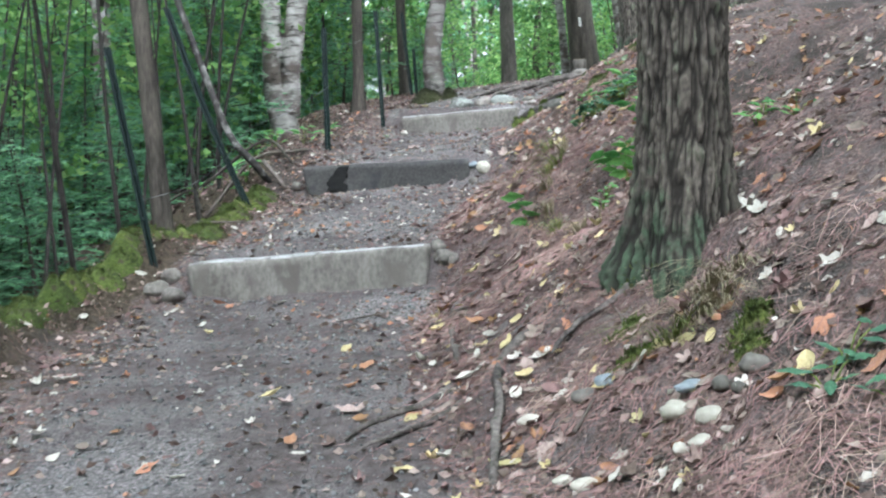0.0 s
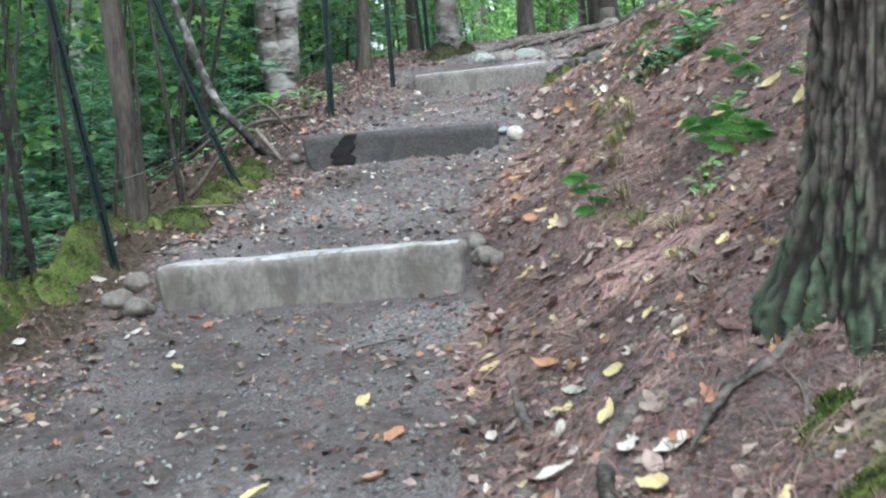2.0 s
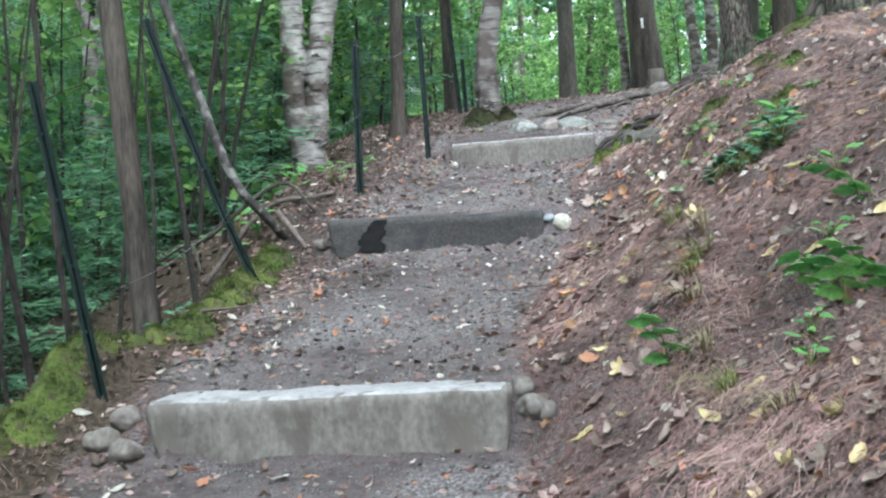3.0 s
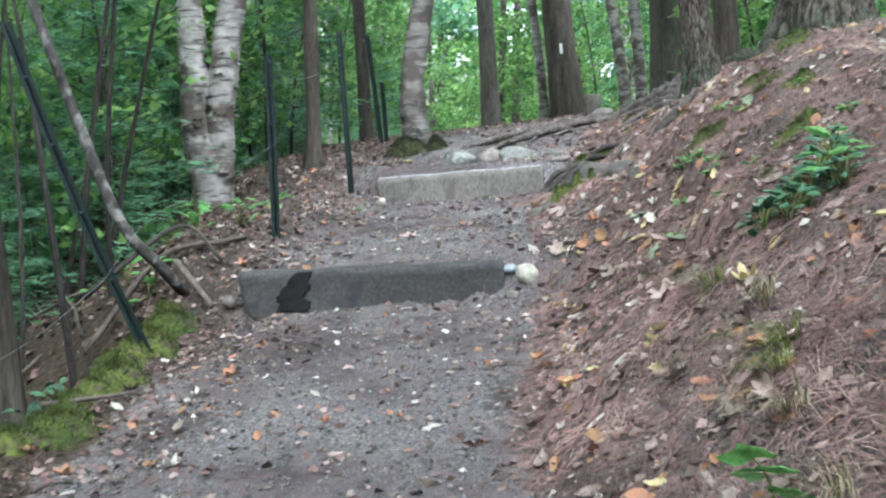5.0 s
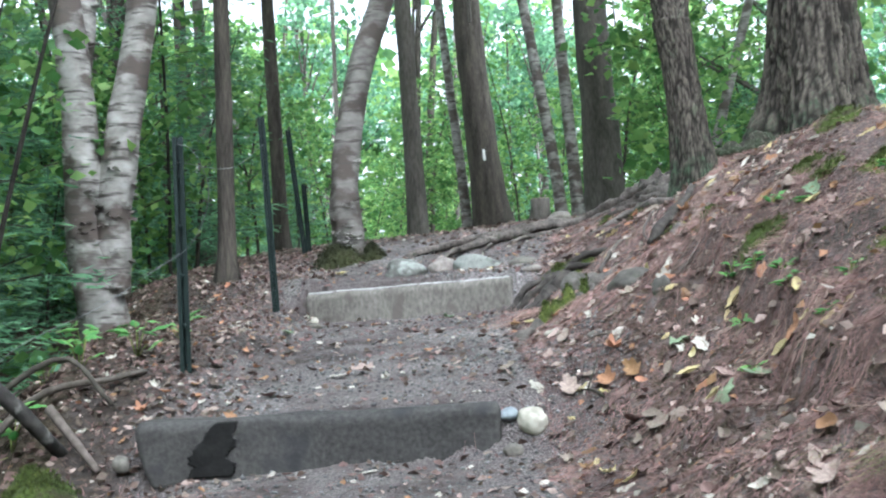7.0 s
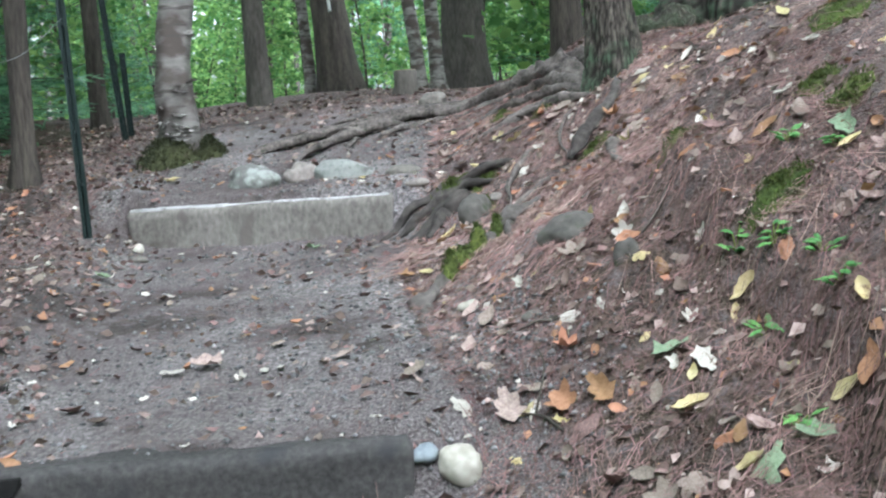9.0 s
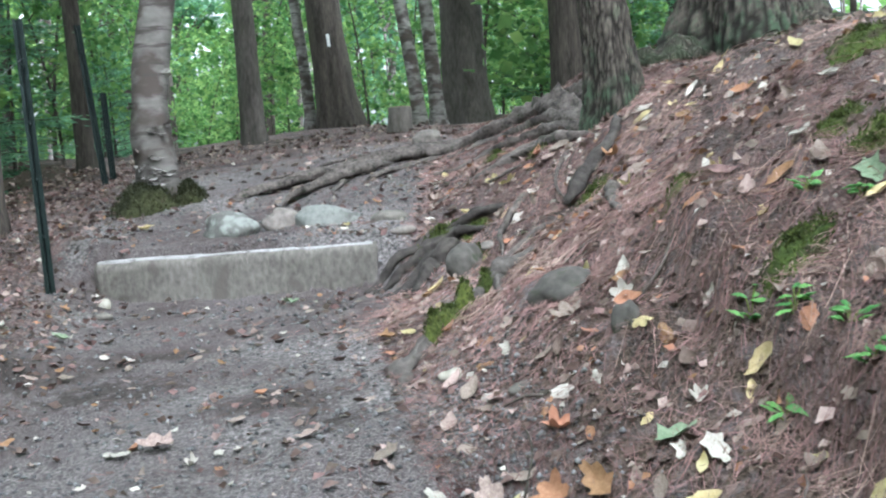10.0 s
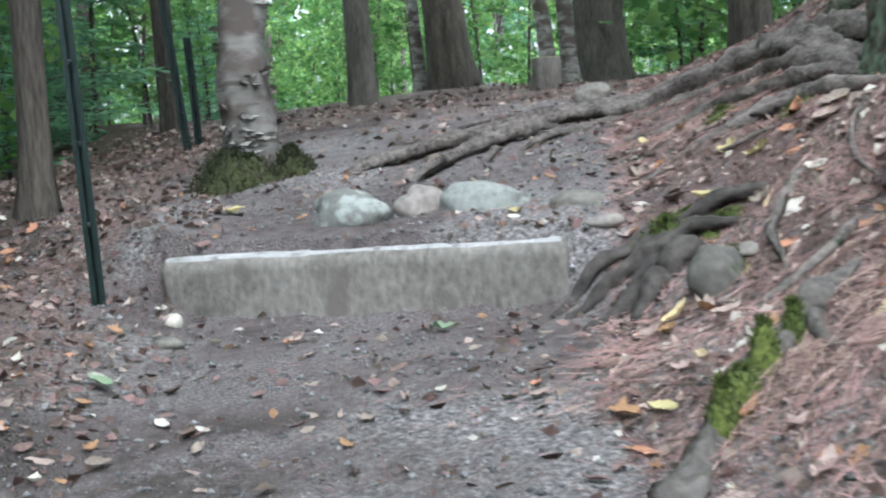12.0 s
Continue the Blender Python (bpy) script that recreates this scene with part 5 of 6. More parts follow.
# ---- moss and mounds ----
def moss_cushion(x, y, size, thick, count, label, seed, turn=0.0, mat=MOSS, blade=0.02):
    """A low cushion following the ground, covered in short tufts."""
    rng = np.random.default_rng(seed)
    base = thing("moss_cushion", (x, y, ground_height(x, y)), label, "moss", "moss cushions")
    n, m = 22, 9
    verts, faces = [], []
    co, si = math.cos(turn), math.sin(turn)
    for j in range(m + 1):
        for i in range(n):
            a = 6.283 * i / n
            u = j / m
            r = u * (1 + 0.28 * noise.noise((math.cos(a) * 1.5 + seed, math.sin(a) * 1.5, 0)))
            lx, ly = r * size[0] * 0.5 * math.cos(a), r * size[1] * 0.5 * math.sin(a)
            wx, wy = x + lx * co - ly * si, y + lx * si + ly * co
            h = thick * (1 - u * u) * (1 + 0.5 * noise.noise((wx * 9, wy * 9, seed))) - 0.015 * u
            verts.append((wx - x, wy - y, ground_height(wx, wy) + h - base.location.z))
            if j:
                k = (i + 1) % n
                faces.append(((j - 1) * n + i, j * n + i, j * n + k, (j - 1) * n + k))
    mesh_object("cushion", verts, faces, mat, base)
    pick = rng.integers(0, len(verts), count)
    c = np.array([verts[i] for i in pick]) + rng.normal(size=(count, 3)) * np.array([size[0] * 0.03, size[1] * 0.03, 0.004])
    w = rng.normal(size=(count, 3)) * 0.6 + np.array([0, 0, 1])
    v, f = leaf_sheet(c, w, 0.015 + blade * rng.random(count), 0.25, 0.05, rng)
    tufts = tagged(new("moss_fuzz", sheet_mesh("moss_fuzz", v, f, mat)), "short moss blades", kind="stuff")
    tufts.parent = base
    return base


moss_cushion(0.69, 4.18, (0.32, 0.13), 0.03, 700, "bright green moss strip below the pine's foot", 90, 0.9)
moss_cushion(0.92, 3.42, (0.17, 0.09), 0.05, 500, "bright green moss tuft among stones and leaves", 91, 0.2)
RIM_MOSS = "bright green moss cushion along the crumbling path edge"
for n, (x, y, a, b, h) in enumerate([(-2.42, 5.6, 0.34, 0.8, 0.05), (-2.42, 6.5, 0.32, 0.9, 0.05), (-2.32, 7.3, 0.3, 0.7, 0.05), (-2.05, 8.2, 0.26, 0.7, 0.05), (-1.86, 9.0, 0.32, 0.8, 0.07),
                                     (-1.78, 9.75, 0.34, 0.6, 0.08), (-1.72, 10.3, 0.36, 0.5, 0.1), (-1.72, 10.9, 0.3, 0.5, 0.09)]):
    moss_cushion(x, y, (a, b), h, 1300, RIM_MOSS, n + 3)
for n in range(34):
    y = 4.8 + n * 0.19
    x = softened(y, RIM, 0.5) - 0.02 + 0.16 * noise.noise((n * 1.7, 0.3, 0.9))
    w = 0.2 + 0.14 * noise.noise((n * 2.3, 4.3, 0.9))
    moss_cushion(x, y, (w, w * 1.4), 0.07, 380, "lumpy green moss hummock on the crumbling path edge", n + 130, n * 0.8, MOSS, 0.012)
moss_cushion(-0.2, 15.45, (0.46, 0.4), 0.14, 2600, "dark mossy mound at the foot of the birch", 21, 0.0, MOSS_DARK, 0.03)
moss_cushion(0.08, 15.5, (0.28, 0.28), 0.1, 1500, "dark mossy mound at the foot of the birch", 22, 0.0, MOSS_DARK, 0.03)
for n, (x, y, a, b) in enumerate([(1.41, 10.6, 0.26, 0.16), (1.84, 11.02, 0.2, 0.12), (1.36, 9.34, 0.25, 0.16), (1.69, 9.86, 0.36, 0.16), (1.45, 10.64, 0.2, 0.15), (1.53, 11.48, 0.28, 0.16),
                                  (0.62, 3.75, 0.24, 0.1), (0.87, 3.24, 0.14, 0.08), (1.3, 13.25, 0.2, 0.1), (1.1, 13.22, 0.16, 0.1), (1.75, 14.2, 0.2, 0.14), (1.72, 12.75, 0.25, 0.1), (1.24, 13.38, 0.2, 0.14), (1.23, 13.05, 0.18, 0.2), (1.84, 13.75, 0.18, 0.14), (2.24, 11.45, 0.3, 0.24), (1.84, 10.85, 0.26, 0.18), (1.93, 10.46, 0.26, 0.2), (3.2, 13.55, 0.4, 0.3)]):
    moss_cushion(x, y, (a, b), 0.035, 600, "small green moss patch on the needle bank", n + 40, 0.0, MOSS, 0.008)
for n, (x, y, a, b, turn) in enumerate([(0.75, 12.03, 0.17, 0.085, 0.85), (0.83, 12.11, 0.2, 0.1, 0.85), (0.92, 12.19, 0.17, 0.09, 0.8), (1.03, 12.26, 0.12, 0.06, 0.6)]):
    moss_cushion(x, y, (a, b), 0.1, 420, "bright moss tuft growing on the grey root", 71 + n, turn, MOSS, 0.008)
moss_cushion(1.16, 13.36, (0.34, 0.17), 0.05, 900, "moss draped over the dark root beside the step", 82, 0.1)


# ---- grass and green plants ----
def grass_tuft(x, y, count, length, material, label, seed, fall=(0, 0)):
    rng = np.random.default_rng(seed)
    base = tagged(new("grass_tuft"), label, "grass", "grass tufts on the bank")
    base.location = (x, y, ground_height(x, y))
    verts, faces = [], []
    for k in range(count):
        a, r = rng.random() * 6.283, 0.05 * rng.random()
        d = np.array([math.cos(a) * 0.6 + fall[0], math.sin(a) * 0.6 + fall[1]])
        l, w = length * (0.5 + 0.6 * rng.random()), 0.0022
        sx, sy = -d[1], d[0]
        s = math.hypot(sx, sy) or 1
        sx, sy = sx / s * w, sy / s * w
        px, py = r * math.cos(a), r * math.sin(a)
        z0 = ground_height(x + px, y + py) - base.location.z
        o = len(verts)
        for q in range(5):
            u = q / 4
            cx, cy, cz = px + d[0] * l * u ** 1.4, py + d[1] * l * u ** 1.4, z0 + l * (0.95 * u - 0.75 * u * u)
            t = 1 - u * 0.85
            verts += [(cx + sx * t, cy + sy * t, cz), (cx - sx * t, cy - sy * t, cz)]
            if q:
                faces.append((o + q * 2 - 2, o + q * 2 - 1, o + q * 2 + 1, o + q * 2))
    tagged(mesh_object("grass_fringe", verts, faces, material, base), "thin grass blades", kind="stuff")


for n, (x, y) in enumerate([(0.82, 3.73), (0.88, 3.85), (0.75, 3.74), (0.9, 3.7), (0.98, 3.9)]):
    grass_tuft(x, y, 60, 0.3, GRASS if n == 2 else GRASS_DRY, "pale drooping grass tuft at the pine's foot", n, (-0.35, -0.55))
for n, (x, y) in enumerate([(0.66, 7.26), (0.63, 7.07), (0.73, 7.4), (0.8, 7.8), (0.62, 6.4), (0.7, 6.0), (0.75, 8.2), (0.6, 6.7)]):
    grass_tuft(x, y, 55, 0.28, GRASS_DRY if n % 2 else GRASS, "drooping green and straw grass tuft on the bank", 20 + n, (-0.6, -0.2))


def leaf_shape(kind, length, seed, curl):
    """A leaf lying flat: outline by kind, two rings round the midrib, curled edges. 48 triangles or so."""
    n = 20
    verts, faces = [(0, 0, 0)], []
    for ring in (0.55, 1.0):
        for i in range(n):
            a = 2 * math.pi * i / n
            c = math.cos(a)
            if kind == "oval":
                ragged = 1 + 0.16 * noise.noise((math.cos(a) * 2.2 + seed, math.sin(a) * 2.2, 3.0)) + 0.07 * math.cos(9 * a + seed)
                x, y = 0.5 * c * (1 + 0.18 * abs(c) ** 5), 0.3 * math.sin(a) * abs(math.sin(a)) ** 0.25 * (1 - 0.3 * c) * ragged
            elif kind == "oak":
                lobe = 1 + 0.30 * math.cos(7 * a)
                x, y = 0.5 * c * (1 + 0.1 * math.cos(7 * a)), 0.34 * math.sin(a) * lobe * (0.75 + 0.35 * c)
            else:
                r = 0.5 * (0.62 + 0.42 * abs(math.cos(2.5 * a)) ** 1.2)
                x, y = r * c, r * math.sin(a)
            x, y = x * ring * length, y * ring * length
            z = curl * length * ((x / length) ** 2 * 0.9 + (y / length) ** 2 * 2.2) + 0.12 * curl * abs(y) + 0.1 * length * noise.noise((x / length * 3 + seed, y / length * 3, seed))
            verts.append((x, y, z))
    for i in range(n):
        j = (i + 1) % n
        faces.append((0, 1 + i, 1 + j))
        faces.append((1 + i, 1 + n + i, 1 + n + j, 1 + j))
    return verts, faces


def flat_mesh(name, shape, material):
    me = bpy.data.meshes.new(name)
    me.from_pydata(shape[0], [], shape[1])
    me.materials.append(material)
    me.polygons.foreach_set("use_smooth", [True] * len(me.polygons))
    return me


BLADE = {k: [flat_mesh("leaf", leaf_shape("oval", 1.0, s, c), m) for s, c in ((0.3, -0.5), (1.9, -0.8))] for k, m in (("green", LEAF_GREEN), ("dark", LEAF_DARK))}


def green_plant(x, y, leaves, length, kind, label, seed, height=0.1, droop=0.5, spread=0.06):
    """A low plant: each leaf a part on a short stalk."""
    rng = random.Random(seed)
    base = thing("green_plant", (x, y, ground_height(x, y)), label, "plant", "low green plants on the bank")
    for k in range(leaves):
        a = k * 2.4 + rng.uniform(-0.4, 0.4)
        l = length * rng.uniform(0.65, 1.2)
        h = height * rng.uniform(0.3, 1.2)
        ox, oy = spread * rng.uniform(0.2, 1) * math.cos(a), spread * rng.uniform(0.2, 1) * math.sin(a)
        gz = ground_height(x + ox, y + oy) - base.location.z
        ob = new("leaf", rng.choice(BLADE[kind]))
        ob.parent = base
        ob.matrix_basis = pose(ox + 0.4 * l * math.cos(a), oy + 0.4 * l * math.sin(a), gz + h + 0.01, 0, 0, 0) @ Euler((rng.uniform(-0.3, 0.3), droop * rng.uniform(-0.9, 0.7), a)).to_matrix().to_4x4() @ Matrix.Diagonal((l, l * 0.8, l, 1))
        v, f = tube([(0, 0, -0.02, 0.003), (ox * 0.6, oy * 0.6, (gz + h) * 0.7, 0.0025), (ox, oy, gz + h, 0.002)], 5)
        mesh_object("stalk", v, f, GRASS, base)


LAUREL = "dark glossy evergreen shrublet on the needle bank"
for n, (x, y) in enumerate([(1.02, 8.44), (1.1, 8.37), (1.18, 8.42), (1.27, 8.52), (1.3, 8.34), (1.14, 8.54), (1.36, 8.67), (1.44, 8.82)]):
    green_plant(x, y, 15, 0.07, "dark", LAUREL, n, 0.1, 0.6, 0.09)
green_plant(1.33, 8.5, 6, 0.11, "green", "light green fern-like sprig among dark leaves", 31, 0.16, 0.5, 0.06)
green_plant(1.27, 8.4, 5, 0.1, "green", "light green fern-like sprig among dark leaves", 32, 0.15, 0.5, 0.06)

def leafy_sprig(x, y, tip, leaves, length, kind, label, seed):
    """A single bowed stalk with broad leaves set along it, each a part."""
    rng = random.Random(seed)
    base = thing("green_plant", (x, y, ground_height(x, y)), label, "plant", "low green plants on the bank")
    line = spline([(0, 0, -0.03, 0.004), (tip[0] * 0.3, tip[1] * 0.3, tip[2] * 0.55, 0.0035), (tip[0], tip[1], tip[2], 0.002)], 6)
    v, f = tube(line, 6)
    mesh_object("stalk", v, f, GRASS, base)
    for k in range(leaves):
        p = line[min(len(line) - 1, 2 + int((len(line) - 3) * k / max(1, leaves - 1)))]
        a = rng.uniform(-0.6, 0.6) + (math.pi if k % 2 else 0.0) - 0.5
        l = length * rng.uniform(0.75, 1.15)
        ob = new("leaf", rng.choice(BLADE[kind]))
        ob.parent = base
        ob.matrix_basis = Matrix.Translation(p[:3]) @ Euler((rng.uniform(0.5, 1.1) * (1 if k % 2 else -1), rng.uniform(-0.1, 0.5), a)).to_matrix().to_4x4() @ Matrix.Translation((0.48 * l, 0, 0)) @ Matrix.Diagonal((l, l * 0.95, l, 1))


leafy_sprig(0.5, 6.79, (-0.1, -0.02, 0.19), 7, 0.095, "green", "broad-leaved green plant bowed over the foot of the bank", 33)
for n, (x, y, h) in enumerate([(1.03, 6.42, 0.16), (1.1, 6.5, 0.12), (1.0, 6.6, 0.14), (1.16, 6.36, 0.1), (1.25, 6.95, 0.12)]):
    leafy_sprig(x, y, (-0.05 - 0.02 * n, -0.03, h), 6, 0.085, "green", "light green young plant with narrow leaves on the bank", 34 + n)
for n, (x, y) in enumerate([(0.96, 6.7), (1.02, 6.55), (0.9, 6.4), (0.85, 6.2), (1.1, 6.85)]):
    green_plant(x, y, 6, 0.06, "green", "small light green seedling cluster on the bank", 60 + n, 0.06, 0.5, 0.05)
for n, (x, y) in enumerate([(1.55, 5.57), (1.64, 5.36), (1.5, 5.5), (1.4, 6.6), (1.3, 7.4)]):
    green_plant(x, y, 5, 0.075, "green", "light green seedling on the leafy bank", 70 + n, 0.08, 0.5, 0.06)
for n, (x, y) in enumerate([(0.96, 2.85), (1.05, 2.69), (1.02, 2.9)]):
    green_plant(x, y, 6, 0.07, "dark", "dark bluish-green ground plant among fallen leaves", 80 + n, 0.05, 0.5, 0.06)
for n, (x, y) in enumerate([(1.31, 10.47), (1.19, 10.34), (1.3, 10.13), (1.27, 10.62), (1.36, 10.3), (1.55, 10.75), (1.2, 9.6), (1.45, 9.9), (1.62, 10.6), (1.05, 9.95), (1.75, 9.4), (1.9, 10.4)]):
    green_plant(x, y, 7, 0.05, "green", "tiny fresh green seedling on the needle bank", 90 + n, 0.03, 0.5, 0.025)
for n, (x, y) in enumerate([(-1.75, 12.2), (-1.5, 12.6), (-1.95, 11.5), (-1.3, 13.2), (-1.85, 12.9), (-2.2, 12.0)]):
    green_plant(x, y, 7, 0.11, "green", "broad-leaved green seedling below the fence posts", 110 + n, 0.16, 0.6, 0.1)


slope_rng = random.Random(77)
for n in range(26):
    y = slope_rng.uniform(6.5, 13.5)
    x = softened(y, RIM, 0.5) - slope_rng.uniform(0.25, 2.0)
    green_plant(x, y, 8, 0.09, "dark" if n % 3 else "green", "low shade plant on the slope below the path", 200 + n, 0.15, 0.6, 0.14)


# ---- fallen leaves ----
FALLEN = {}
for colour, m in (("tan", LEAF_TAN), ("brown", LEAF_BROWN), ("orange", LEAF_ORANGE), ("yellow", LEAF_YELLOW), ("pale", LEAF_PALE), ("green", LEAF_FADED)):
    FALLEN[colour] = {k: [flat_mesh("fallen_leaf", leaf_shape(k, 1.0, s, c), m) for s, c in ((0.5, 0.35), (2.5, 0.7), (4.5, -0.4))] for k in ("oval", "oak", "maple")}
LEAF_WORDS = {"tan": "dry tan fallen {} leaf lying on the ground", "brown": "dark brown withered fallen {} leaf on the ground", "orange": "orange-brown fallen {} leaf lying on the ground",
              "yellow": "pale yellow fallen {} leaf lying on the ground", "pale": "bleached whitish fallen {} leaf on the ground", "green": "grey-green fallen {} leaf lying on the ground"}
leaf_rng = random.Random(12)


def fallen_leaf(x, y, colour, kind, size):
    e = 0.03
    zx = (ground_height(x + e, y) - ground_height(x - e, y)) / (2 * e)
    zy = (ground_height(x, y + e) - ground_height(x, y - e)) / (2 * e)
    up = Vector((-zx, -zy, 1)).normalized()
    up = (up + Vector((leaf_rng.uniform(-0.18, 0.18), leaf_rng.uniform(-0.18, 0.18), 0))).normalized()
    turn = UP.rotation_difference(up).to_matrix().to_4x4() @ Matrix.Rotation(leaf_rng.uniform(0, 6.28), 4, "Z")
    ob = new("fallen_leaf", leaf_rng.choice(FALLEN[colour][kind]))
    ob.matrix_basis = Matrix.Translation((x, y, ground_height(x, y) + 0.012 + 0.06 * size)) @ turn @ Matrix.Diagonal((size, size * leaf_rng.uniform(0.8, 1.1), size, 1))
    return tagged(ob, LEAF_WORDS[colour].format("birch" if kind == "oval" else kind), "leaf", "fallen leaves")


YELLOWS = [(0.16, 4.94), (0.32, 4.97), (0.26, 4.72), (0.3, 4.23), (0.82, 3.52), (0.19, 3.56), (-0.13, 3.74), (-0.71, 4.73), (-0.47, 5.57), (-1.29, 6.3), (0.41, 6.19), (0.94, 2.96), (-0.12, 4.26), (0.82, 14.02), (-0.2, 14.8)]
PALES = [(0.26, 4.08), (0, 3.81), (-1, 6.98), (1.17, 4.37), (1.28, 3.82), (1.34, 3.51), (0.52, 7.71), (-0.29, 8.33), (-1.59, 10.09), (-1.68, 9.32), (0.57, 15.32)]
ORANGES = [(0.63, 3.62), (-1.3, 7), (-1.4, 7.2), (-0.35, 5.17), (1.06, 2.8), (-0.55, 4.13), (-1.03, 3.99), (1.26, 4.46), (0.78, 8.76), (0.7, 7.56), (0.51, 7.43), (-0.64, 13.76)]
OAKS = [(-1.8, 5.47), (-1.6, 4.54), (-0.36, 4.39), (0.3, 3.57)]
for x, y in YELLOWS:
    fallen_leaf(x, y, "yellow", "oval", leaf_rng.uniform(0.065, 0.1))
for x, y in PALES:
    fallen_leaf(x, y, "pale", leaf_rng.choice(("oval", "oval", "maple")), leaf_rng.uniform(0.06, 0.09))
for x, y in ORANGES:
    fallen_leaf(x, y, "orange", leaf_rng.choice(("oval", "oval", "oak")), leaf_rng.uniform(0.065, 0.1))
for x, y in OAKS:
    fallen_leaf(x, y, leaf_rng.choice(("tan", "tan", "pale")), "oak", leaf_rng.uniform(0.11, 0.16))
for x, y, colour, kind, size in (
        (0.56, 10.79, "tan", "oak", 0.15),
        (0.43, 10.85, "pale", "oak", 0.09),
        (0.34, 11.11, "tan", "oak", 0.1),
        (0.17, 11.42, "tan", "oak", 0.1),
        (-0.29, 11.61, "tan", "oak", 0.13),
        (-0.11, 11.95, "orange", "oval", 0.05),
        (0.70, 10.68, "orange", "maple", 0.11),
        (0.70, 10.53, "brown", "oval", 0.11),
        (0.79, 10.59, "orange", "oak", 0.13),
        (0.94, 10.32, "yellow", "oval", 0.1),
        (1.17, 9.91, "yellow", "oval", 0.09),
        (1.19, 9.85, "orange", "oval", 0.11),
        (0.91, 9.87, "green", "oak", 0.13),
        (1.03, 9.87, "green", "oak", 0.14),
        (1.00, 10.54, "green", "oak", 0.12),
        (1.03, 10.39, "pale", "oak", 0.1),
        (0.71, 11.25, "pale", "oval", 0.06),
        (0.86, 11.01, "pale", "maple", 0.09),
        (0.68, 11.32, "tan", "oval", 0.09),
        (0.63, 12.29, "orange", "oak", 0.1),
        (0.60, 12.11, "orange", "oval", 0.09),
        (0.71, 12.27, "yellow", "oval", 0.07),
        (1.44, 13.07, "pale", "maple", 0.12),
        (1.32, 10.43, "orange", "oval", 0.09),
        (1.47, 10.37, "tan", "maple", 0.13),
        (1.17, 11.18, "orange", "oval", 0.08),
        (1.04, 11.38, "tan", "maple", 0.11),
        (2.24, 12.29, "orange", "oval", 0.1),
        (2.14, 13.08, "pale", "oval", 0.1),
        (2.30, 12.85, "pale", "oval", 0.09),
        (2.07, 11.40, "pale", "oval", 0.08),
        (1.68, 10.63, "green", "oak", 0.13),
        (1.62, 10.53, "yellow", "oval", 0.08),
        (1.59, 10.96, "orange", "oval", 0.1),
        (1.85, 12.51, "tan", "oak", 0.14),
        (0.90, 9.92, "yellow", "oval", 0.09),
        (0.75, 10.21, "tan", "oval", 0.08),
        (-0.10, 11.48, "pale", "oval", 0.05),
        (-0.40, 11.63, "pale", "oval", 0.07),
        (-0.89, 12.53, "orange", "oval", 0.08),
        (-0.65, 13.36, "pale", "oak", 0.08),
        (0.55, 15.36, "pale", "oval", 0.09),
        (-0.23, 14.78, "yellow", "oval", 0.09),
        (12.41, 69.36, "yellow", "maple", 0.1),
        (0.93, 10.04, "orange", "oval", 0.07),
):
    fallen_leaf(x, y, colour, kind, size)
fallen_leaf(0.41, 13.45, "green", "maple", 0.09), fallen_leaf(-0.65, 13.28, "green", "oval", 0.1)


def strewn(count, where, colours, sizes):
    made = 0
    while made < count:
        x, y = where()
        fallen_leaf(x, y, leaf_rng.choice(colours), leaf_rng.choice(("oval", "oval", "oak", "maple")), leaf_rng.uniform(*sizes))
        made += 1


def on_bank():
    y = leaf_rng.uniform(2.8, 14.5)
    return softened(y, RIGHT, 0.5) + abs(leaf_rng.gauss(0, 1.2)) + 0.05, y


def on_path():
    y = leaf_rng.uniform(3.2, 15.5)
    return leaf_rng.uniform(softened(y, RIM, 0.5) + 0.15, softened(y, RIGHT, 0.5) + 0.1), y


def on_rim():
    y = leaf_rng.uniform(6, 15.5)
    return softened(y, RIM, 0.5) + leaf_rng.gauss(0.3, 0.4), y


strewn(75, on_bank, ("tan", "brown", "orange", "tan", "pale", "yellow", "tan"), (0.06, 0.11))


def near_bank():
    y = leaf_rng.uniform(2.7, 6.5)
    return softened(y, RIGHT, 0.5) + leaf_rng.uniform(-0.1, 2.2), y


strewn(60, near_bank, ("tan", "pale", "orange", "yellow", "pale", "brown", "orange"), (0.04, 0.085))
strewn(42, on_path, ("tan", "tan", "brown", "pale", "orange"), (0.035, 0.075))
strewn(30, on_rim, ("tan", "brown", "brown", "orange", "pale"), (0.05, 0.1))


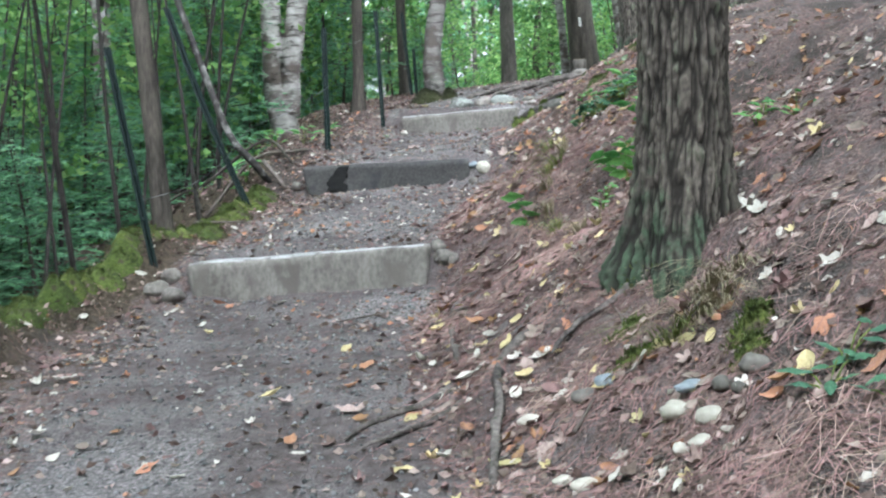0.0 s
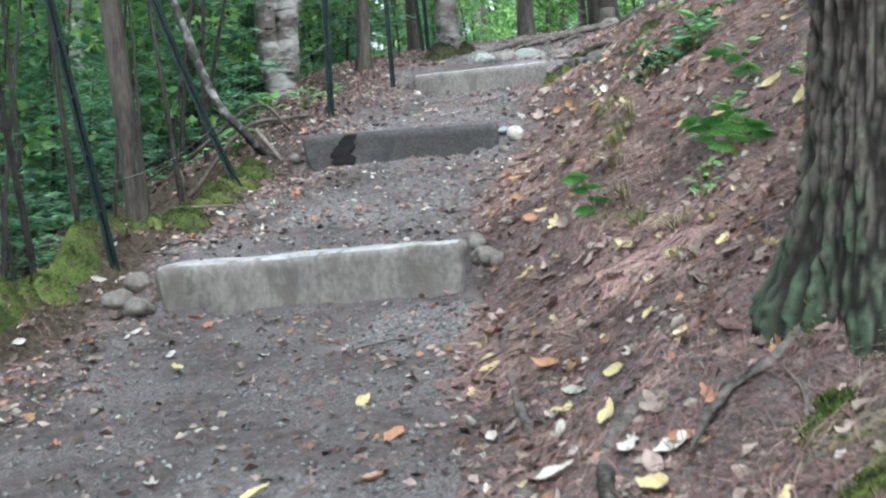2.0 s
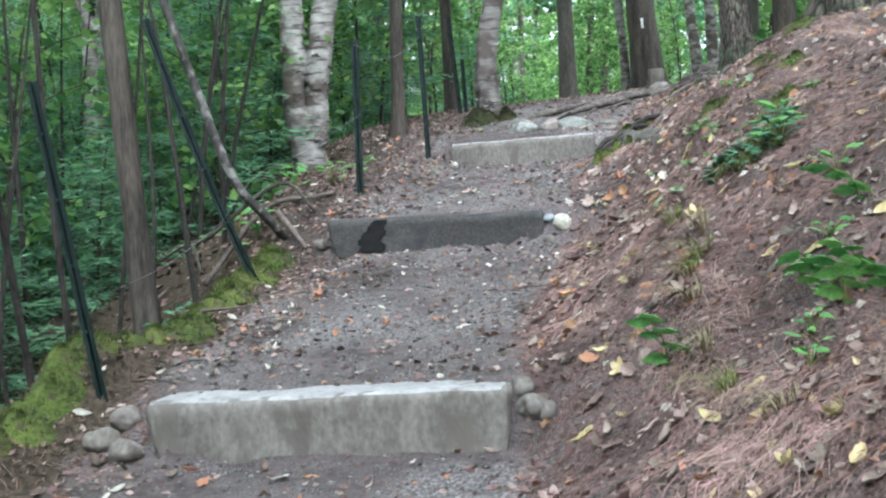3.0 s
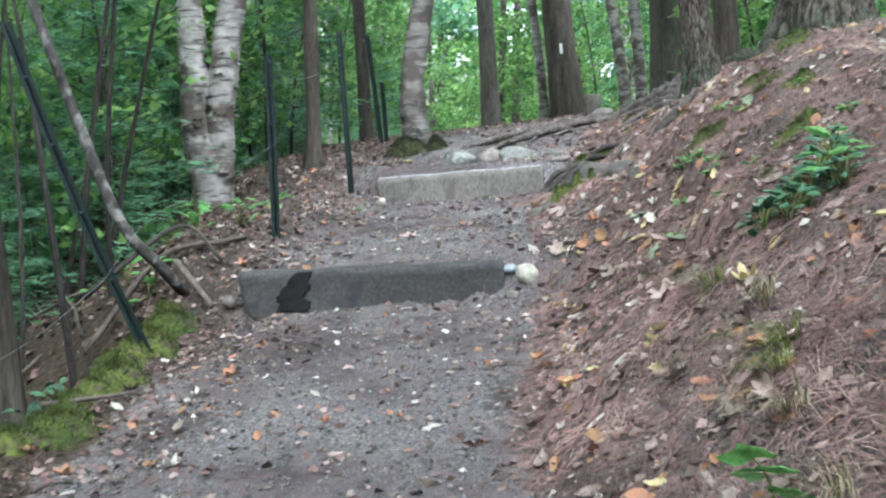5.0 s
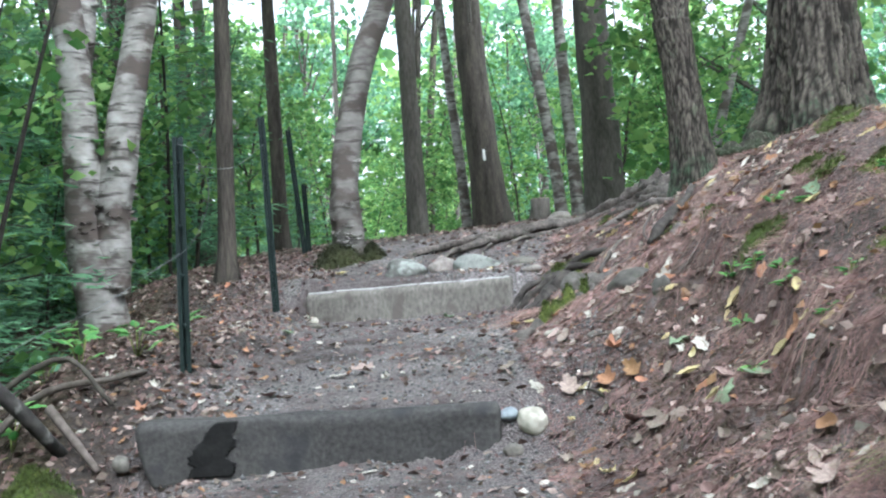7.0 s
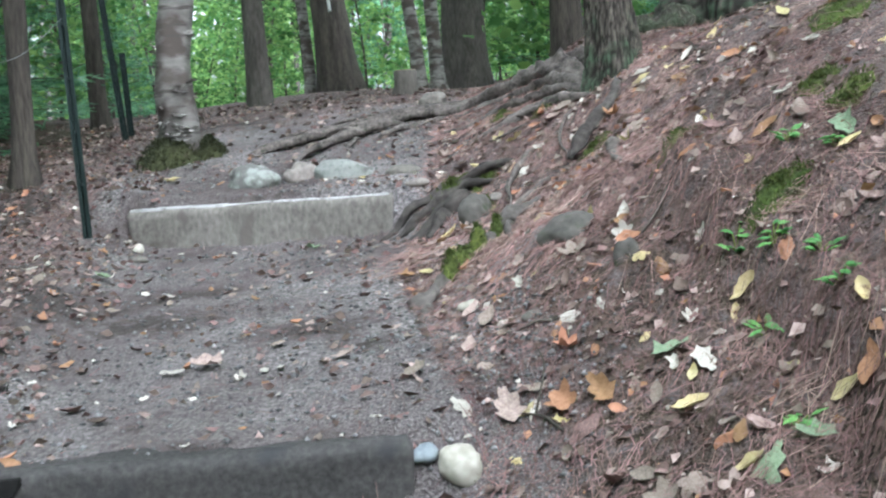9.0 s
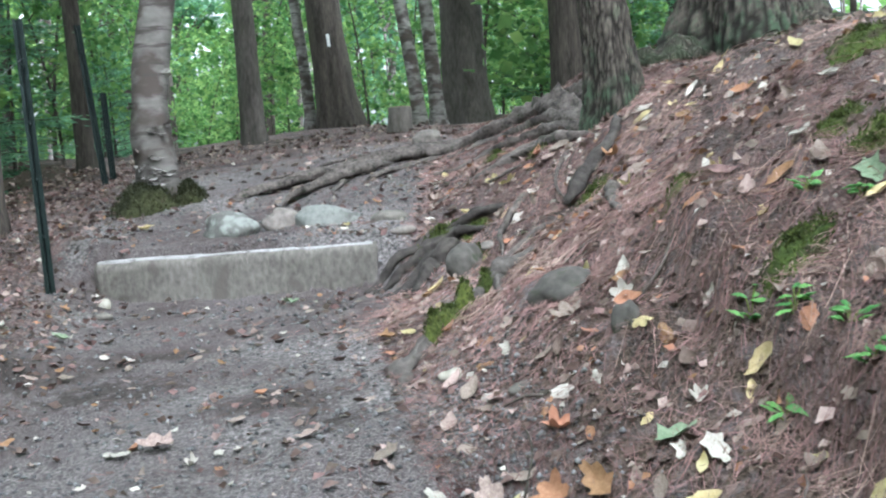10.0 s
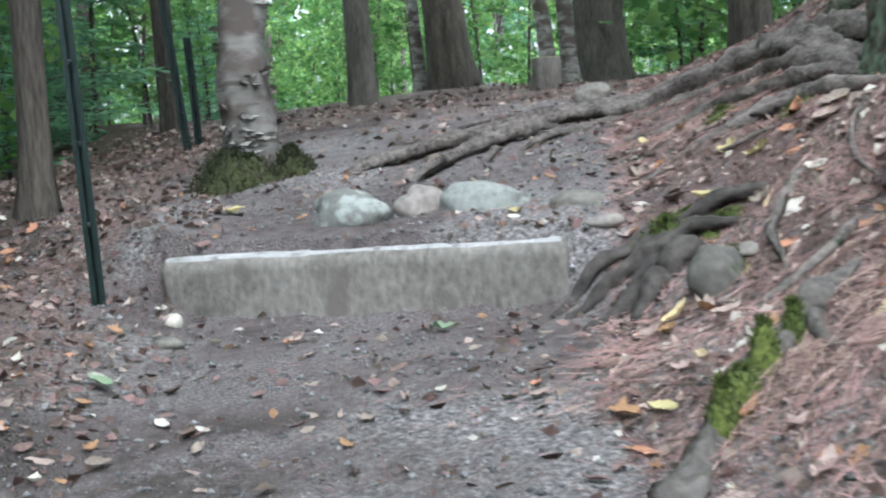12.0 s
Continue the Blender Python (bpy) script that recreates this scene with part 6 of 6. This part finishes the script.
# ---- small litter, needles and gravel, past counting ----
def strewn_many(count, where, colours, sizes, seed):
    """Whole small leaves past counting: one joined mesh for each colour."""
    rng = random.Random(seed)
    store = {}
    for _ in range(count):
        x, y = where()
        colour, size = rng.choice(colours), rng.uniform(*sizes)
        shape = SHAPES[rng.choice(("oval", "oval", "oval", "oak", "maple")), rng.randrange(3)]
        e = 0.03
        z = ground_height(x, y)
        up = Vector((-(ground_height(x + e, y) - z) / e, -(ground_height(x, y + e) - z) / e, 1)).normalized()
        up = (up + Vector((rng.gauss(0, 0.2), rng.gauss(0, 0.2), 0))).normalized()
        m = Matrix.Translation((x, y, z + 0.006 + 0.06 * size)) @ UP.rotation_difference(up).to_matrix().to_4x4() @ Matrix.Rotation(rng.uniform(0, 6.28), 4, "Z") @ Matrix.Diagonal((size, size * rng.uniform(0.7, 1.1), size, 1))
        verts, faces = store.setdefault(colour, ([], []))
        faces.extend(tuple(i + len(verts) for i in q) for q in shape[1])
        verts.extend(m @ Vector(p) for p in shape[0])
    for colour, (verts, faces) in store.items():
        tagged(mesh_object("leaf_litter", verts, faces, FALLEN_COLOUR[colour]), "small " + colour + " fallen leaves strewn over the ground", "litter", kind="stuff")


SHAPES = {(k, n): leaf_shape(k, 1.0, s, c) for k in ("oval", "oak", "maple") for n, (s, c) in enumerate(((0.7, 0.5), (3.5, 0.9), (5.5, -0.5)))}
FALLEN_COLOUR = {"tan": LEAF_TAN, "brown": LEAF_BROWN, "orange": LEAF_ORANGE, "yellow": LEAF_YELLOW, "pale": LEAF_PALE}
strewn_many(900, on_bank, ("tan", "brown", "tan", "pale", "tan", "orange", "brown", "yellow"), (0.045, 0.095), 41)
strewn_many(260, near_bank, ("tan", "pale", "orange", "tan", "brown", "yellow"), (0.03, 0.075), 42)
strewn_many(560, on_path, ("tan", "brown", "tan", "brown", "pale", "orange"), (0.025, 0.06), 43)
strewn_many(260, on_rim, ("tan", "brown", "brown", "brown", "pale", "orange"), (0.04, 0.085), 44)


def scatter_litter(count, where, size, material, name, label, seed, rise=0.3):
    rng = np.random.default_rng(seed)
    c, w = [], []
    for _ in range(count):
        x, y = where()
        c.append((x, y, ground_height(x, y) + 0.006))
        e = 0.04
        w.append((1, 0, (ground_height(x + e, y) - c[-1][2] + 0.006) / e))
    c = np.array(c)
    a = rng.random(count) * 6.283
    d = np.stack([np.cos(a), np.sin(a), 0.62 * np.cos(a) * np.array([abs(q[2]) > 0.3 for q in w]) + rise * rng.random(count)], 1)
    v, f = leaf_sheet(c, d, size * (0.5 + rng.random(count)), 0.62, 0.16, rng)
    tagged(new(name, sheet_mesh(name, v, f, material)), label, "litter", kind="stuff")


litter_rng = random.Random(31)


def wide_place(share_bank):
    y = litter_rng.uniform(2.1, 19)
    lo, hi = softened(y, RIM, 0.5), softened(y, RIGHT, 0.5)
    if litter_rng.random() < share_bank:
        return hi + abs(litter_rng.gauss(0, 1.0)), y
    if litter_rng.random() < 0.5:
        return lo + litter_rng.gauss(0.15, 0.45), y
    return lo + (hi - lo) * (0.5 + 0.5 * math.copysign(abs(litter_rng.uniform(-1, 1)) ** 0.6, litter_rng.uniform(-1, 1))), y


def beyond_crest():
    return litter_rng.uniform(-2.6, 3.2), litter_rng.uniform(14.8, 23)


scatter_litter(700, beyond_crest, 0.055, LEAF_TAN, "leaf_litter", "dry tan leaves over the level ground past the steps", 31, 0.4)
scatter_litter(800, beyond_crest, 0.055, LEAF_BROWN, "leaf_litter", "dark withered leaves over the level ground past the steps", 32, 0.4)
scatter_litter(350, lambda: wide_place(0.9), 0.032, LEAF_ORANGE, "leaf_litter", "orange leaf scraps over the bank", 33, 0.25)
scatter_litter(450, lambda: wide_place(0.9), 0.03, LEAF_PALE, "leaf_litter", "bleached leaf scraps over the bank", 34, 0.3)
scatter_litter(6500, lambda: wide_place(0.45), 0.036, LEAF_TAN, "leaf_litter", "small dry tan leaf scraps over the ground", 1)
scatter_litter(7500, lambda: wide_place(0.5), 0.04, LEAF_BROWN, "leaf_litter", "small dark brown leaf scraps over the ground", 2)
scatter_litter(1500, lambda: wide_place(0.6), 0.03, LEAF_PALE, "leaf_litter", "small bleached leaf scraps over the ground", 3)
scatter_litter(2600, lambda: wide_place(1.0), 0.03, LEAF_TAN, "leaf_litter", "fine tan leaf crumbs over the bank", 15)
scatter_litter(500, lambda: wide_place(0.75), 0.035, LEAF_ORANGE, "leaf_litter", "small orange leaf scraps over the ground", 4)


def left_verge():
    y = litter_rng.uniform(10.8, 17)
    lo, mid = softened(y, RIM, 0.5), softened(y, CENTRE, 0.5)
    return litter_rng.uniform(lo - 0.3, mid - 0.55), y


scatter_litter(2600, left_verge, 0.036, LEAF_BROWN, "leaf_litter", "withered brown leaves heaped on the path verge", 11, 0.3)
scatter_litter(250, left_verge, 0.05, LEAF_TAN, "leaf_litter", "withered tan leaves heaped on the path verge", 12, 0.5)


def down_slope():
    y = litter_rng.uniform(5.5, 15)
    return softened(y, RIM, 0.5) - 0.1 - 2.8 * litter_rng.random() ** 1.3, y


def upper_bank():
    y = litter_rng.uniform(5, 14)
    return softened(y, RIGHT, 0.5) + litter_rng.uniform(0.6, 2.6), y


scatter_litter(3200, down_slope, 0.065, LEAF_BROWN, "leaf_litter", "dark brown leaves down the shaded slope", 16, 0.4)
scatter_litter(700, down_slope, 0.055, LEAF_TAN, "leaf_litter", "tan leaves down the shaded slope", 17, 0.4)
scatter_litter(1300, upper_bank, 0.045, LEAF_TAN, "leaf_litter", "dry tan leaf pieces high on the bank", 18, 0.3)
scatter_litter(450, upper_bank, 0.045, LEAF_PALE, "leaf_litter", "bleached leaf pieces high on the bank", 19, 0.3)
scatter_litter(400, upper_bank, 0.05, LEAF_ORANGE, "leaf_litter", "orange-brown leaf pieces high on the bank", 20, 0.3)


def hanging_straw(count, seed):
    """Old needles and rootlets hanging over the worn scarp."""
    rng = np.random.default_rng(seed)
    verts = []
    while len(verts) < count * 4:
        y = rng.uniform(8.2, 12.0)
        x = softened(y, RIGHT, 0.5) + (rng.uniform(0.75, 1.1) if rng.random() < 0.7 else rng.uniform(0.4, 1.6))
        if noise.noise((x * 2.8, y * 2.8, 21.0)) < -0.05:
            continue
        lean, tuft = 0.6 * rng.normal(), 0.5 + 0.9 * rng.random()
        for _ in range(12):
            px, py = x + rng.normal() * 0.05, y + rng.normal() * 0.09
            l = tuft * (0.05 + 0.13 * rng.random())
            dx, dy = l * (0.75 * rng.normal() - 0.25), l * (lean + 0.8 * rng.normal())
            za, zb = ground_height(px, py) + 0.01 + 0.03 * rng.random(), ground_height(px + dx, py + dy) + 0.008 + 0.02 * rng.random()
            if abs(za - zb) > 0.55 * l and rng.random() < 0.75:
                continue
            w = 0.001
            verts += [(px, py + w, za), (px + dx, py + dy + w, zb), (px + dx, py + dy - w, zb), (px, py - w, za)]
    verts = np.array(verts[:count * 4])
    tagged(new("hanging_straw", sheet_mesh("hanging_straw", verts, np.arange(count * 4).reshape(-1, 4), NEEDLE)), "dry straw and rootlets hanging over the worn bank", "straw", kind="stuff")


hanging_straw(6000, 3)


def needle_mats(count, seed, material, label):
    """Loose mats of long needles, combed downhill, over the whole bank."""
    rng = np.random.default_rng(seed)
    verts = np.zeros((count * 4, 3))
    k = 0
    while k < count:
        y = rng.uniform(2.1, 15.0)
        x = softened(y, RIGHT, 0.5) + abs(rng.normal()) * 1.1 + 0.02
        bare = 0.28 - 0.35 * min(1.0, (x - softened(y, RIGHT, 0.5)) / 0.9)
        if noise.noise((x * 2.2, y * 2.2, 4.0)) < bare or (y < 5.5 and rng.random() < 0.6) or (4.8 < y < 9.0 and x - softened(y, RIGHT, 0.5) < 0.55 and rng.random() < 0.75) or (8.4 < y < 11.4 and x - softened(y, RIGHT, 0.5) < 0.85 and rng.random() < 0.85):
            continue
        comb = 3.14 + rng.normal() * 1.1
        thick = 0.012 + 0.03 * rng.random()
        for _ in range(22):
            if k >= count:
                break
            px, py = x + rng.normal() * 0.06, y + rng.normal() * 0.06
            a, l = comb + rng.normal() * 1.0, 0.05 + 0.075 * rng.random()
            dx, dy = math.cos(a) * l, math.sin(a) * l
            wx, wy = -math.sin(a) * 0.0008, math.cos(a) * 0.0008
            z1, z2 = ground_height(px, py) + thick * rng.random() + 0.004, ground_height(px + dx, py + dy) + thick * rng.random() * 0.8 + 0.003
            if abs(z1 - z2) > 0.5 * l and rng.random() < 0.7:
                continue
            verts[4 * k:4 * k + 4] = ((px + wx, py + wy, z1), (px + dx + wx, py + dy + wy, z2), (px + dx - wx, py + dy - wy, z2 + 0.001), (px - wx, py - wy, z1 + 0.001))
            k += 1
    tagged(new("pine_needles", sheet_mesh("pine_needles", verts, np.arange(4 * count).reshape(-1, 4), material)), label, "needles", kind="stuff")


needle_mats(26000, 11, NEEDLE, "loose mats of long red-brown pine needles on the bank")
needle_mats(7000, 12, NEEDLE_PALE, "paler dry needle straw over the bank")


def pine_needles(count, seed):
    """Dry needles strewn over bank and path edges."""
    rng = np.random.default_rng(seed)
    verts = np.zeros((count * 4, 3))
    for k in range(count):
        x, y = wide_place(0.88)
        z = ground_height(x, y)
        a, l = rng.random() * 6.283, 0.03 + 0.05 * rng.random()
        dx, dy = math.cos(a) * l, math.sin(a) * l
        z2 = ground_height(x + dx, y + dy)
        wx, wy = -math.sin(a) * 0.0009, math.cos(a) * 0.0009
        h1, h2 = 0.004 + 0.012 * rng.random(), 0.004 + 0.02 * rng.random()
        verts[4 * k:4 * k + 4] = ((x + wx, y + wy, z + h1), (x + dx + wx, y + dy + wy, z2 + h2), (x + dx - wx, y + dy - wy, z2 + h2 + 0.001), (x - wx, y - wy, z + h1 + 0.001))
    faces = np.arange(4 * count).reshape(-1, 4)
    tagged(new("pine_needles", sheet_mesh("pine_needles", verts, faces, NEEDLE)), "dry red-brown pine needles strewn over the bank", "needles", kind="stuff")


pine_needles(95000, 7)


def gravel(count, seed, spot=None):
    rng = np.random.default_rng(seed)
    shape = np.array([(1, 0, 0), (0, 1, 0), (-1, 0, 0), (0, -1, 0), (0, 0, 0.7), (0, 0, -0.7)], float)
    tri = np.array([(0, 1, 4), (1, 2, 4), (2, 3, 4), (3, 0, 4), (1, 0, 5), (2, 1, 5), (3, 2, 5), (0, 3, 5)])
    verts, faces = np.zeros((count * 6, 3)), np.zeros((count * 8, 3), int)
    for k in range(count):
        y = litter_rng.uniform(2.8, 15.5)
        lo, hi = softened(y, RIM, 0.5), softened(y, RIGHT, 0.5)
        x = lo + 0.35 + (hi - lo - 0.25) * litter_rng.random()
        if spot:
            x, y = spot[0] + spot[2] * litter_rng.gauss(0, 1), spot[1] + spot[3] * litter_rng.gauss(0, 1)
        s = 0.003 + 0.013 * rng.random() ** 3
        p = shape * s * (0.6 + 0.7 * rng.random((6, 1)))
        a = rng.random() * 6.283
        c, d = math.cos(a), math.sin(a)
        p = np.stack([p[:, 0] * c - p[:, 1] * d, p[:, 0] * d + p[:, 1] * c, p[:, 2]], 1)
        verts[6 * k:6 * k + 6] = p + (x, y, ground_height(x, y) + s * 0.25)
        faces[8 * k:8 * k + 8] = tri + 6 * k
    tagged(new("gravel", sheet_mesh("gravel", verts, faces, GRAVEL)), "fine grey gravel chips pressed into the path", "gravel", kind="stuff")


gravel(16000, 5)
# loose chips washed together at the foot of the bank and under the roots
gravel(1600, 6, (0.68, 11.05, 0.13, 0.3))
gravel(900, 8, (1.55, 14.35, 0.2, 0.25))


# ---- dead twigs ----
def twig(points, r, label):
    line = []
    for x, y, up in points:
        line.append((x, y, ground_height(x, y) + up, r))
    for k in range(len(line)):
        line[k] = (*line[k][:3], r * (1.1 - 0.6 * k / len(line)))
    v, f = tube(spline(line, 5), 6, 0.2, points[0][0])
    tagged(mesh_object("twig", v, f, TWIG), label, "twig", "dead twigs on the ground")


twig([(-1.95, 9.1, 0.08), (-1.75, 9.3, 0.05), (-1.62, 9.45, 0.03)], 0.012, "thin dead branch over the mossy edge")
twig([(-2.3, 11.2, 0.1), (-1.9, 11.6, 0.12), (-1.55, 11.9, 0.05), (-1.4, 12.1, 0.02)], 0.02, "dead fallen branch below the fence posts")
twig([(-2.4, 11.6, 0.25), (-1.8, 11.75, 0.2), (-1.5, 11.6, 0.05)], 0.018, "dead fallen branch below the fence posts")
twig([(-1.75, 11.35, 0.18), (-1.6, 11.2, 0.1), (-1.5, 11.1, 0.04)], 0.022, "short mossy dead log by the path edge")
for n in range(9):
    y = litter_rng.uniform(8, 14)
    x = softened(y, RIM, 0.5) - litter_rng.uniform(0.1, 1.3)
    a, l = litter_rng.uniform(0, 6.28), litter_rng.uniform(0.5, 1.3)
    twig([(x, y, 0.03), (x + l * 0.5 * math.cos(a), y + l * 0.5 * math.sin(a), 0.12), (x + l * math.cos(a + 0.2), y + l * math.sin(a + 0.2), 0.1)], litter_rng.uniform(0.008, 0.016), "dead fallen branch on the shaded slope")
for n in range(46):
    y = litter_rng.uniform(3, 14)
    x = softened(y, RIGHT, 0.5) + litter_rng.uniform(-0.3, 1.6)
    if n % 3 == 0:
        x = softened(y, RIM, 0.5) + litter_rng.uniform(-0.4, 0.7)
    a, l = litter_rng.uniform(0, 6.28), litter_rng.uniform(0.1, 0.3)
    twig([(x, y, 0.012), (x + l * 0.5 * math.cos(a), y + l * 0.5 * math.sin(a), 0.02), (x + l * math.cos(a + 0.2), y + l * math.sin(a + 0.2), 0.012)], litter_rng.uniform(0.003, 0.007), "small grey-brown dead twig on the ground")
